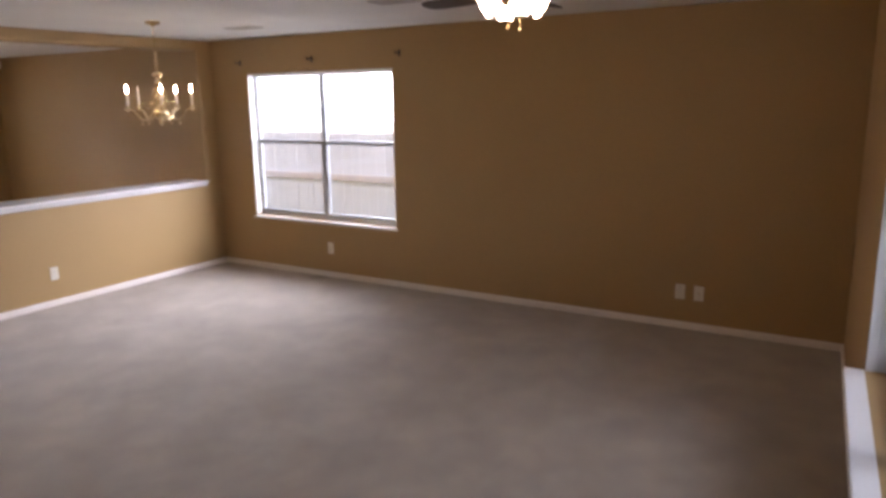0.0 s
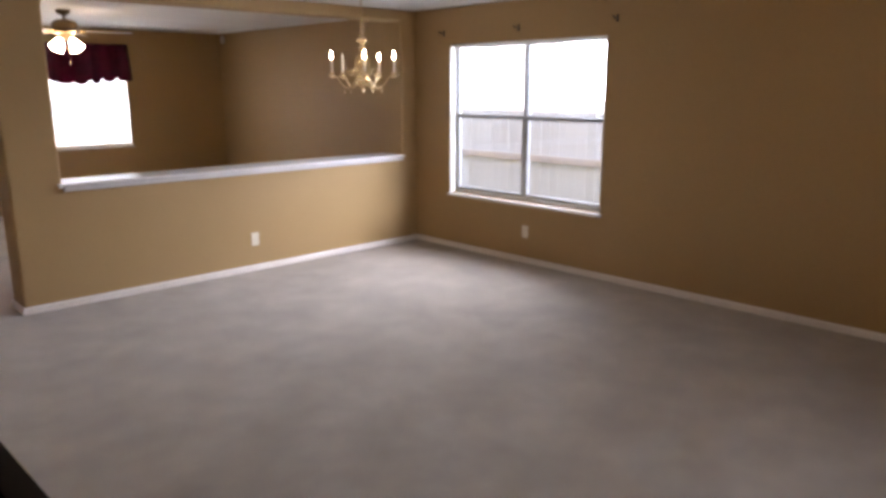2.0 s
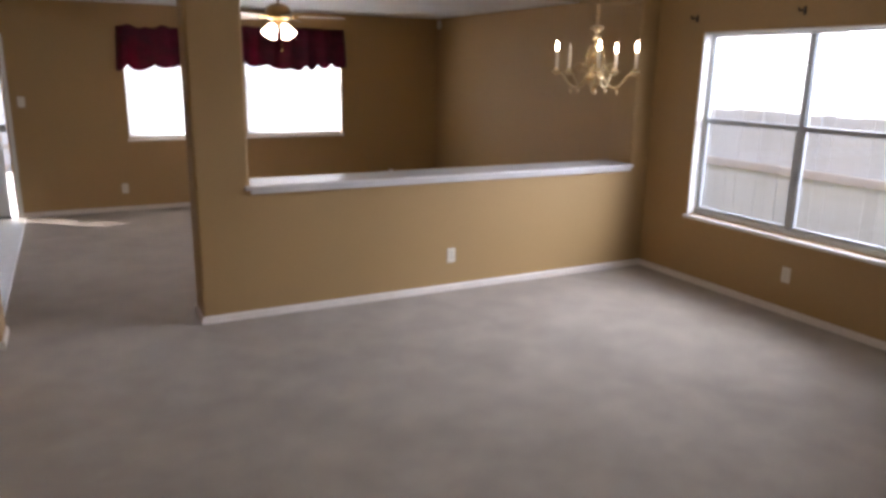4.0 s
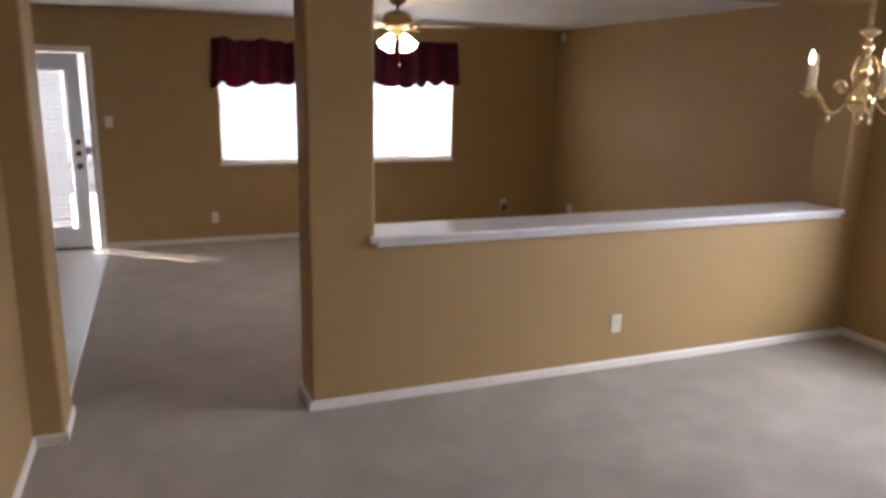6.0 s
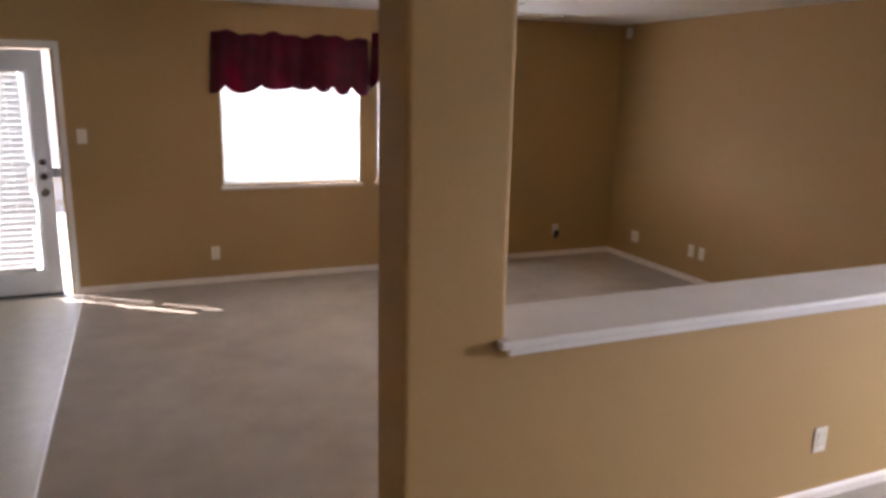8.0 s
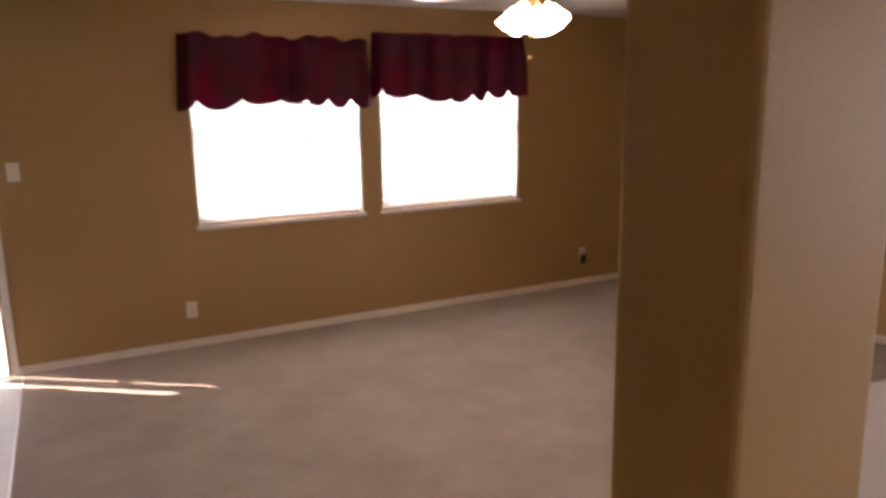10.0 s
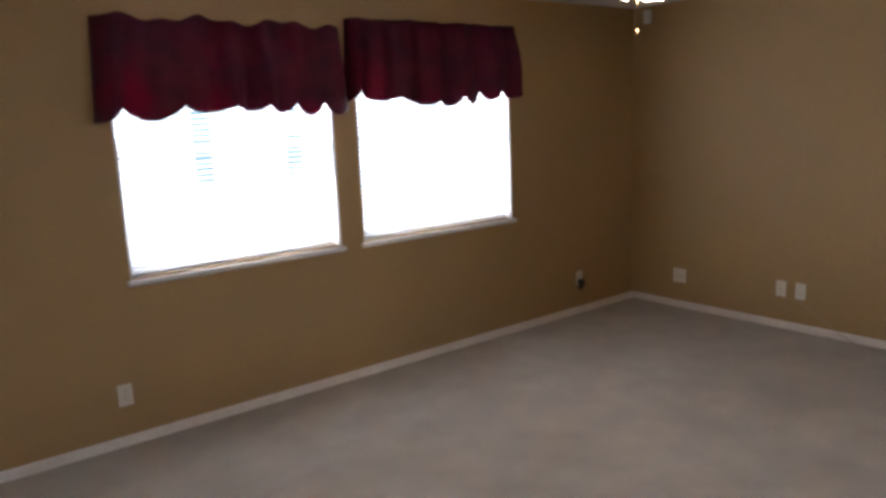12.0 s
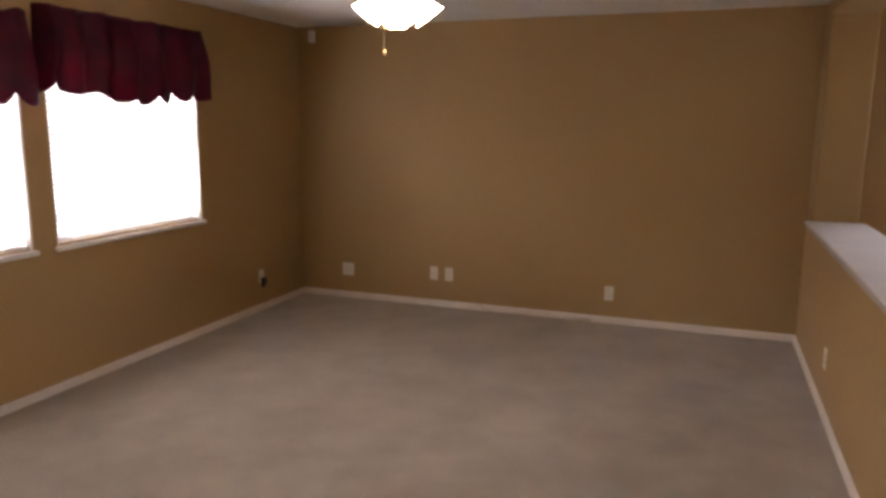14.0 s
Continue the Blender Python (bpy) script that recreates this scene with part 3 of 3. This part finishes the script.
        part("bulb", bm, BULB if k != 1 else CANDLE, arm, "lit candle bulb" if k != 1 else "unlit candle bulb", True)
    return c


chandelier(2.28, -1.20)


# ---------------------------------------------------------------- ceiling fans
def ceiling_fan(x, y, drop, blade_mat, metal, spin, shades, shade_z, label, chains, tilt=42, lift=0.0, bell=1.0, iron=None, tall=0.0):
    f = thing("ceiling_fan", pose(x, y, ZC), label, "ceiling fan", "ceiling fans")
    bm = bmesh.new()
    lathe(bm, [(0.070, 0.0), (0.072, -0.012), (0.052, -0.045), (0.018, -0.056), (0.013, -0.060), (0.013, -drop)], 24)
    part("canopy", bm, metal, f, "", True)
    zb = -drop
    bm = bmesh.new()
    lathe(bm, [(0.020, zb), (0.042, zb - 0.004), (0.078, zb - 0.016), (0.112, zb - 0.036), (0.130, zb - 0.058 - tall * 0.5), (0.132, zb - 0.070 - tall), (0.118, zb - 0.080 - tall), (0.092, zb - 0.092 - tall), (0.060, zb - 0.100 - tall), (0.058, zb - 0.112 - tall), (0.030, zb - 0.118 - tall)], 28)
    part("motor", bm, metal, f, "", True)
    zb -= tall
    for k in range(5):
        a = spin + 72 * k
        m = pose(0, 0, zb - 0.068, 0, 0, a)
        bm = bmesh.new()
        for s in (-1, 1):
            tube(bm, [m @ Vector((0.10, 0.010 * s, -0.002)), m @ Vector((0.15, 0.026 * s, 0.004)), m @ Vector((0.20, 0.030 * s, 0.006))], 0.005, 6)
        box(bm, (0.185, -0.045, 0.000), (0.235, 0.045, 0.005), m)
        part("blade_iron", bm, iron or metal, f, "", True)
        bm = bmesh.new()
        mm = m @ pose(0, 0, 0, 11, 0, 0)
        outline = [(0.19, -0.052), (0.40, -0.062), (0.55, -0.066), (0.605, -0.055), (0.63, -0.028), (0.635, 0.0), (0.63, 0.028), (0.605, 0.055), (0.55, 0.066), (0.40, 0.062), (0.19, 0.052)]
        top = [bm.verts.new(mm @ Vector((u, v, 0.012))) for u, v in outline]
        low = [bm.verts.new(mm @ Vector((u, v, 0.005))) for u, v in outline]
        bm.faces.new(top)
        bm.faces.new(list(reversed(low)))
        for i in range(len(outline)):
            j = (i + 1) % len(outline)
            bm.faces.new((top[i], low[i], low[j], top[j]))
        part("blade", bm, blade_mat, f)
    bm = bmesh.new()
    lathe(bm, [(0.030, zb - 0.108), (0.052, zb - 0.118 + lift * 0.5), (0.056, zb - 0.150 + lift), (0.040, zb - 0.168 + lift), (0.012, zb - 0.176 + lift)], 24)
    kit = part("light_kit", bm, metal, f, "", True)
    for k in range(shades):
        a = math.radians(spin + 40 + 360 / shades * k)
        m = Matrix.Translation((math.cos(a) * 0.052, math.sin(a) * 0.052, zb - 0.150 + lift)) @ Matrix.Rotation(a, 4, 'Z') @ Matrix.Rotation(radians(-tilt), 4, 'Y') @ Matrix.Rotation(math.pi, 4, 'X')
        bm = bmesh.new()
        lathe(bm, [(0.014, 0.0), (0.018, 0.02), (0.022, 0.034), (0.020, 0.038)], 14, m)
        part("socket", bm, metal, kit, "", True)
        bm = bmesh.new()
        ca, sa = math.cos(a), math.sin(a)
        tube(bm, [(r * ca, r * sa, zb - 0.150 + lift + h) for r, h in ((0.040, 0.016), (0.058, 0.030), (0.072, 0.026), (0.078, 0.006), (0.070, -0.010))], 0.0055, 8)
        part("arm", bm, BRASS, kit, "curved brass arm", True)
        bm = bmesh.new()
        n = 28
        rings = []
        L = shade_z
        for r, z, wav in ((0.022, 0.034, 0), (0.030, 0.045, 0), (0.042, 0.034 + L * 0.35, 0.02), (0.050, 0.034 + L * 0.65, 0.05), (0.056, 0.034 + L * 0.9, 0.07), (0.064, 0.034 + L, 0.11)):
            r *= 1 + (bell - 1) * (z - 0.034) / L
            rings.append([bm.verts.new(m @ Vector((r * (1 + wav * math.cos(7 * 2 * math.pi * i / n)) * math.cos(2 * math.pi * i / n),
                                                   r * (1 + wav * math.cos(7 * 2 * math.pi * i / n)) * math.sin(2 * math.pi * i / n), z))) for i in range(n)])
        for p, q in zip(rings, rings[1:]):
            for i in range(n):
                bm.faces.new((p[i], p[(i + 1) % n], q[(i + 1) % n], q[i]))
        sh = part("shade", bm, SHADE, kit, "lit frosted glass tulip shade", True)
        sol = sh.modifiers.new("thickness", 'SOLIDIFY')
        sol.thickness = 0.003
    for dx, dy, ln in chains:
        bm = bmesh.new()
        tube(bm, [(dx, dy, zb - 0.165), (dx, dy, zb - 0.165 - ln)], 0.0018, 6)
        lathe(bm, [(0.002, zb - 0.165 - ln), (0.006, zb - 0.172 - ln), (0.007, zb - 0.182 - ln), (0.003, zb - 0.190 - ln)], 10, Matrix.Translation((dx, dy, 0)))
        part("pull_chain", bm, BRASS, f, "", True)
    return f


ceiling_fan(1.75, -4.62, 0.072, BLADE_DARK, ANTIQUE, 4, 4, 0.078, "dark walnut ceiling fan close to the ceiling, lamps lit", [(-0.02, 0.02, 0.04), (0.03, -0.02, 0.05)], 64, 0.085)
ceiling_fan(1.20, 2.27, 0.088, BLADE_PALE, ANTIQUE, -14, 4, 0.108, "pale bladed ceiling fan on a short rod, lamps lit", [(0.046, 0.085, 0.196)], 37, 0.034, 1.02, BRASS, 0.062)


# ---------------------------------------------------------------- small fixtures
def wall_plate(m, w, h, label, category, name, holes):
    """A plate whose face looks along +y of m; holes: (kind, u, z)."""
    ob = thing(name, m, label, category)
    part("plate", bevelled((-w / 2, 0.0005, -h / 2), (w / 2, 0.006, h / 2), 0.0025), PLATE, ob)
    for kind, u, z in holes:
        if kind == "socket":
            bm = bevelled((u - 0.017, 0.006, z - 0.014), (u + 0.017, 0.009, z + 0.014), 0.004, 3)
            s = part("socket", bm, PLATE, ob)
            for du in (-0.006, 0.006):
                bm = bmesh.new()
                box(bm, (u + du - 0.001, 0.009, z - 0.003), (u + du + 0.001, 0.0094, z + 0.006))
                part("slot", bm, SLOT, s)
        elif kind == "jack":
            bm = bmesh.new()
            lathe(bm, [(0.006, 0.006), (0.006, 0.012), (0.003, 0.014)], 12, pose(u, 0, z, -90, 0, 0))
            part("jack", bm, BRASS, ob, "", True)
        elif kind == "toggle":
            bm = bevelled((u - 0.005, 0.006, z - 0.004), (u + 0.005, 0.018, z + 0.012), 0.002)
            part("toggle", bm, PLATE, ob)
        bm = bmesh.new()
        lathe(bm, [(0.003, 0.006), (0.003, 0.0072), (0.001, 0.0076)], 8, pose(u, 0, z - 0.020 if kind == "socket" and z > 0 else z + 0.038 if kind == "toggle" else z - 0.038, -90, 0, 0))
        part("screw", bm, ALU, ob)
    return ob


SOCK = [("socket", 0, 0.02), ("socket", 0, -0.02)]
OUT = (0.072, 0.116)
SOUTH, NORTH, WESTF, EASTF = 180, 0, 90, -90     # the turn that faces the plate that way
wall_plate(pose(1.923, 0, 0.291, 0, 0, SOUTH), *OUT, "ivory double wall outlet on the half wall", "outlet", "wall_outlet", SOCK)
wall_plate(pose(XA, -1.544, 0.30, 0, 0, WESTF), *OUT, "ivory double wall outlet under the window", "outlet", "wall_outlet", SOCK)
wall_plate(pose(XA, -5.02, 0.29, 0, 0, WESTF), *OUT, "ivory double wall outlet beside a cable plate", "outlet", "wall_outlet", SOCK)
wall_plate(pose(XA, -5.16, 0.29, 0, 0, WESTF), *OUT, "ivory cable plate beside the outlet", "cable plate", "cable_plate", [("jack", 0, 0)])
wall_plate(pose(-0.166, YF, 0.272, 0, 0, SOUTH), *OUT, "ivory double wall outlet below the paired windows", "outlet", "wall_outlet", SOCK)
wall_plate(pose(3.318, YF, 0.288, 0, 0, SOUTH), *OUT, "ivory wall outlet holding a black adapter", "outlet", "wall_outlet", [("socket", 0, 0.02), ("socket", 0, -0.02)])
wall_plate(pose(XB, 4.01, 0.262, 0, 0, WESTF), 0.116, 0.116, "wide ivory double cable plate near the corner", "cable plate", "cable_plate", [("jack", -0.02, 0), ("jack", 0.02, 0)])
wall_plate(pose(XB, 3.17, 0.29, 0, 0, WESTF), *OUT, "tan-painted blank cable plate", "cable plate", "cable_plate", [("jack", 0, 0)])
wall_plate(pose(XB, 3.03, 0.29, 0, 0, WESTF), *OUT, "ivory double wall outlet by a blank plate", "outlet", "wall_outlet", SOCK)
wall_plate(pose(XB, 1.66, 0.245, 0, 0, WESTF), *OUT, "ivory double wall outlet on the side wall", "outlet", "wall_outlet", SOCK)
wall_plate(pose(2.62, DIV, 0.30, 0, 0, NORTH), *OUT, "ivory wall outlet on the back of the half wall", "outlet", "wall_outlet", SOCK)
wall_plate(pose(-1.146, YF, 1.302, 0, 0, SOUTH), *OUT, "ivory light switch beside the back door", "switch", "light_switch", [("toggle", 0, 0)])

adapter = thing("plug_adapter", pose(3.318, YF, 0.27, 0, 0, SOUTH), "small black plug adapter in the wall outlet", "adapter")
part("body", bevelled((-0.024, 0.0095, -0.052), (0.024, 0.045, 0.012), 0.005, 3), DARK, adapter)
part("nose", bevelled((-0.014, 0.0095, -0.075), (0.014, 0.032, -0.0525), 0.004, 2), DARK, adapter)



def loose_cable():
    """A thin coaxial lead that leaves a plate and lies along the foot of the wall."""
    c = thing("cable", pose(XB - 0.02, 2.4, 0.0), "thin tan cable hanging from a plate and lying along the baseboard", "cable")
    run = [(0.010, 0.64, 0.235), (0.003, 0.60, 0.200), (0.010, 0.52, 0.145), (0.008, 0.42, 0.085), (-0.012, 0.33, 0.040), (-0.020, 0.24, 0.008)]
    run += [(-0.022 - 0.012 * math.sin(k * 0.9), 0.24 - 0.05 * k, 0.006) for k in range(1, 15)]
    bm = bmesh.new()
    tube(bm, run, 0.0028, 8)
    part("lead", bm, CABLE, c, "", True)
    bm = bmesh.new()
    coil = [(-0.060 + 0.040 * math.cos(k * 0.45), -0.54 + 0.075 * math.sin(k * 0.45), 0.006 + 0.0018 * k * 0.45) for k in range(0, 40)]
    tube(bm, coil, 0.0028, 8)
    part("coil", bm, CABLE, c, "coiled end of the cable", True)


loose_cable()

det = thing("wall_sensor", pose(XB, YF - 0.15, 2.325, 0, 0, 90), "small white alarm sensor high in the corner", "sensor")
part("housing", bevelled((-0.030, 0.001, -0.052), (0.030, 0.042, 0.052), 0.012, 3), TRIM, det)
part("lens", bevelled((-0.022, 0.0425, -0.030), (0.022, 0.046, 0.012), 0.0015, 2), PLATE, det)


def curtain_bracket(y, z):
    ob = thing("curtain_bracket", pose(XA, y, z, 0, 0, 90), "dark metal curtain rod bracket without its rod", "bracket", "curtain brackets")
    part("plate", bevelled((-0.012, 0.0005, -0.03), (0.012, 0.005, 0.03), 0.002), DARKMETAL, ob)
    bm = bmesh.new()
    tube(bm, [(0, 0.004, 0.0), (0, 0.035, 0.002), (0, 0.058, -0.006), (0, 0.066, 0.004), (0, 0.074, 0.020)], [0.006, 0.006, 0.006, 0.006, 0.005], 8)
    part("hook", bm, DARKMETAL, ob, "", True)


curtain_bracket(-0.437, 2.166)
curtain_bracket(-1.413, 2.17)
curtain_bracket(-2.45, 2.185)


def ceiling_vent(x, y, turn):
    ob = thing("ceiling_vent", pose(x, y, ZC, 0, 0, turn), "painted steel ceiling air vent", "vent", "ceiling vents")
    # dark sheet in place of the shaded duct opening
    part("backing", bevelled((-0.145, -0.07, -0.004), (0.145, 0.07, -0.0005), 0.001), SLOT, ob)
    for a, b in (((-0.16, -0.085, -0.010), (0.16, -0.066, -0.0005)), ((-0.16, 0.066, -0.010), (0.16, 0.085, -0.0005)),
                 ((-0.16, -0.066, -0.010), (-0.141, 0.066, -0.0005)), ((0.141, -0.066, -0.010), (0.16, 0.066, -0.0005))):
        part("frame", bevelled(a, b, 0.002), VENT, ob)
    for i in range(7):
        v = -0.054 + i * 0.018
        bm = bmesh.new()
        box(bm, (-0.14, -0.008, -0.001), (0.14, 0.008, 0.001), pose(0, v, -0.009, 35, 0, 0))
        part("slat", bm, VENT, ob)


ceiling_vent(3.08, -1.38, 90)
ceiling_vent(2.44, -3.43, 90)


# ---------------------------------------------------------------- stair rail
def stair_rail():
    turn = 22.0
    ob = thing("stair_rail", pose(-1.170, -5.223, 0, 0, 0, turn), "dark stained wooden stair rail with a square end post", "handrail")
    H, s, run = 1.312, 0.75, 1.02
    hw, hh, r = 0.014, 0.0165, 0.0045       # half width, half depth and edge radius of the rail
    prof = []
    for cx, cy, a0 in ((hw - r, hh - r, 0), (-hw + r, hh - r, 90), (-hw + r, -hh + r, 180), (hw - r, -hh + r, 270)):
        prof += [(cx + r * math.cos(radians(a0 + k * 30)), cy + r * math.sin(radians(a0 + k * 30))) for k in range(4)]
    slope = math.atan(s)
    bend = slope + math.pi / 2

    def sweep(bm, stations):
        """Rings at (y, z, the way of the section's upper side, stretch across the mitre)."""
        rings = []
        for y, z, way, wide in stations:
            ny, nz = math.cos(way), math.sin(way)
            rings.append([bm.verts.new((u, y + ny * v * wide, z + nz * v * wide)) for u, v in prof])
        for p, q in zip(rings, rings[1:]):
            for i in range(len(prof)):
                j = (i + 1) % len(prof)
                bm.faces.new((p[i], p[j], q[j], q[i]))
        bm.faces.new(rings[0])
        bm.faces.new(rings[-1])

    mitre_way = math.pi - (math.pi / 2 - slope) / 2
    wide = 1.0 / math.cos((math.pi / 2 - slope) / 2)
    cy, cz = hh, H - hh * 0.5
    bm = bmesh.new()
    sweep(bm, [(run, cz + (run - cy) * s, bend, 1.0), (cy + 0.03, cz + 0.03 * s, bend, 1.0), (cy, cz, mitre_way, wide)])
    part("handrail", bm, RAIL, ob)
    bm = bmesh.new()
    sweep(bm, [(cy, cz - 0.0005, mitre_way, wide), (cy, cz - 0.045, math.pi, 1.0), (cy, 0.0, math.pi, 1.0)])
    part("end_post", bm, RAIL, ob)
    bm = bmesh.new()
    tri = [(cy + hh - 0.001, cz - 0.008), (cy + hh + 0.030, cz + 0.017), (cy + hh + 0.009, cz - 0.020), (cy + hh - 0.001, cz - 0.055)]
    low = [bm.verts.new((-0.011, y, z)) for y, z in tri]
    top = [bm.verts.new((0.011, y, z)) for y, z in tri]
    bm.faces.new(low)
    bm.faces.new(top)
    for i in range(4):
        bm.faces.new((low[i], low[(i + 1) % 4], top[(i + 1) % 4], top[i]))
    part("corner_block", bm, RAIL, ob)
    for y in (0.10, 0.22, 0.34, 0.46, 0.58, 0.70, 0.82, 0.94):
        wy = -5.220 + y * math.cos(radians(turn))
        base = 0.18 * (math.floor((wy - STAIR_Y) / 0.27) + 1) if wy > STAIR_Y and y > 0.40 else 0.0
        part("baluster", bevelled((-0.0055, y - 0.0055, base), (0.0055, y + 0.0055, H + y * s - 0.036), 0.002), RAIL, ob)


def stairs():
    bm = bmesh.new()
    for i in range(13):
        y0 = STAIR_Y + i * 0.27
        z = 0.18 * (i + 1)
        if z > ZC - 0.05:
            break
        box(bm, (-2.4, y0, 0.0 if i < 1 else z - 0.18), (-1.33 if y0 < -3.95 else -1.48, y0 + 0.285, z))
    return structure("stairs", bm, CARPET, "carpeted stairs rising beside the wall", "stairs")


STAIR_Y = -4.86
stair_rail()
stairs()


# ---------------------------------------------------------------- outside
bm = bmesh.new()
box(bm, (-300, -300, -0.75), (300, 300, -0.45))
structure("ground", bm, GRASS, "dry lawn round the house", "ground")


def board_fence(m, length, top, bottom, label):
    f = thing("fence", m, label, "fence", "board fences")
    me = mesh_of("board", bevelled((-0.0704, -0.009, bottom), (0.0704, 0.009, top), 0.004, 1), FENCE)
    n = int(length / 0.142)
    for i in range(n):
        b = new("board", me)
        b.parent = f
        b.matrix_basis = pose(-length / 2 + i * 0.142, random.uniform(-0.003, 0.003), random.uniform(-0.012, 0.012), 0, random.uniform(-0.25, 0.25), 0)
    for z in (bottom + 0.25, top - 0.62):
        part("rail", bevelled((-length / 2, 0.010, z - 0.045), (length / 2, 0.048, z + 0.045), 0.004), FENCERAIL, f)
    for i in range(int(length / 2.4) + 1):
        x = -length / 2 + i * 2.4
        part("post", bevelled((x - 0.045, -0.105, bottom), (x + 0.045, -0.014, top - 0.05), 0.005), FENCERAIL, f)


board_fence(pose(6.2, -1.5, 0, 0, 0, 90), 12.0, 1.34, -0.45, "weathered cedar board fence beside the house")
board_fence(pose(1.0, 11.0, 0, 0, 0, 180), 16.0, 0.80, -0.45, "weathered cedar board fence behind the house")


# Unseen house: white walls brighten the view, panes stand for unidentified dark shapes.
def backdrop_house():
    h = thing("house", pose(2.0, 13.0, -0.45), "assumed white sided house with pale windows, brightening the back view", "house")
    part("wall", bevelled((-7, 0, 0), (7, 7, 3.0), 0.01), WHITESIDING, h)
    bm = bmesh.new()
    v = [bm.verts.new(p) for p in ((-7.4, -0.5, 2.95), (7.4, -0.5, 2.95), (7.4, 7.5, 2.95), (-7.4, 7.5, 2.95), (-7.4, 3.5, 4.9), (7.4, 3.5, 4.9))]
    for f in ((0, 1, 5, 4), (2, 3, 4, 5), (0, 4, 3), (1, 2, 5), (0, 3, 2, 1)):
        bm.faces.new([v[i] for i in f])
    part("roof", bm, ROOF, h)
    for x, w in ((1.38, 0.15), (3.1, 0.16)):
        wn_ = part("window", bevelled((x - w - 0.06, -0.03, 0.75), (x + w + 0.06, -0.001, 2.45), 0.004), TRIM, h)
        part("pane", bevelled((x - w, -0.04, 0.81), (x + w, -0.031, 2.39), 0.003), FARGLASS, wn_)


backdrop_house()


# Unseen house added to fill the side window with bright white above the fence.
def side_backdrop_house():
    h = thing("house", pose(11.5, -1.0, -0.45), "added white sided house, a bright backdrop beyond the side fence", "house")
    part("wall", bevelled((0, -11, 0), (7, 11, 3.6), 0.01), WHITESIDING, h)
    for i in range(24):
        bm = bmesh.new()
        box(bm, (-0.012, -11, 0.1 + i * 0.145), (-0.0005, 11, 0.22 + i * 0.145))
        part("siding_board", bm, WHITESIDING, h)
    bm = bmesh.new()
    v = [bm.verts.new(p) for p in ((-0.3, -11.3, 3.6), (-0.3, 11.3, 3.6), (7.3, 11.3, 3.6), (7.3, -11.3, 3.6), (3.5, -11.3, 5.4), (3.5, 11.3, 5.4))]
    for f in ((0, 1, 5, 4), (2, 3, 4, 5), (0, 4, 3), (1, 2, 5), (0, 3, 2, 1)):
        bm.faces.new([v[i] for i in f])
    part("roof", bm, ROOF, h)


side_backdrop_house()

# added slab: whitens the view through the door and bounces light in
bm = bmesh.new()
box(bm, (-5.0, YF + T + 0.002, -0.46), (3.6, 9.0, -0.06))
structure("patio", bm, CONCRETE, "pale concrete slab added behind the back door as a bright backdrop", "patio")

# unseen storey above, implied by the stairs, built to shade the side yard
bm = bmesh.new()
box(bm, (WEST - T, YD - 1.0, ZC + 0.125), (XB + T, YF + T, 5.3))
structure("upper_storey", bm, PLASTER, "unseen painted upper storey that shades the side yard", "wall")
bm = bmesh.new()
e0, e1, e2, e3 = WEST - 0.3, XB + 0.34, YD - 1.2, YF + 0.3
v = [bm.verts.new(p) for p in ((e0, e2, 5.3), (e1, e2, 5.3), (e1, e3, 5.3), (e0, e3, 5.3), (e0 + 3.5, -0.9, 7.2), (e1 - 3.5, -0.9, 7.2))]
for f in ((0, 1, 5, 4), (1, 2, 5), (2, 3, 4, 5), (3, 0, 4), (0, 3, 2, 1)):
    bm.faces.new([v[i] for i in f])
structure("roof", bm, ROOF, "unseen shingled hip roof over the upper storey", "roof")
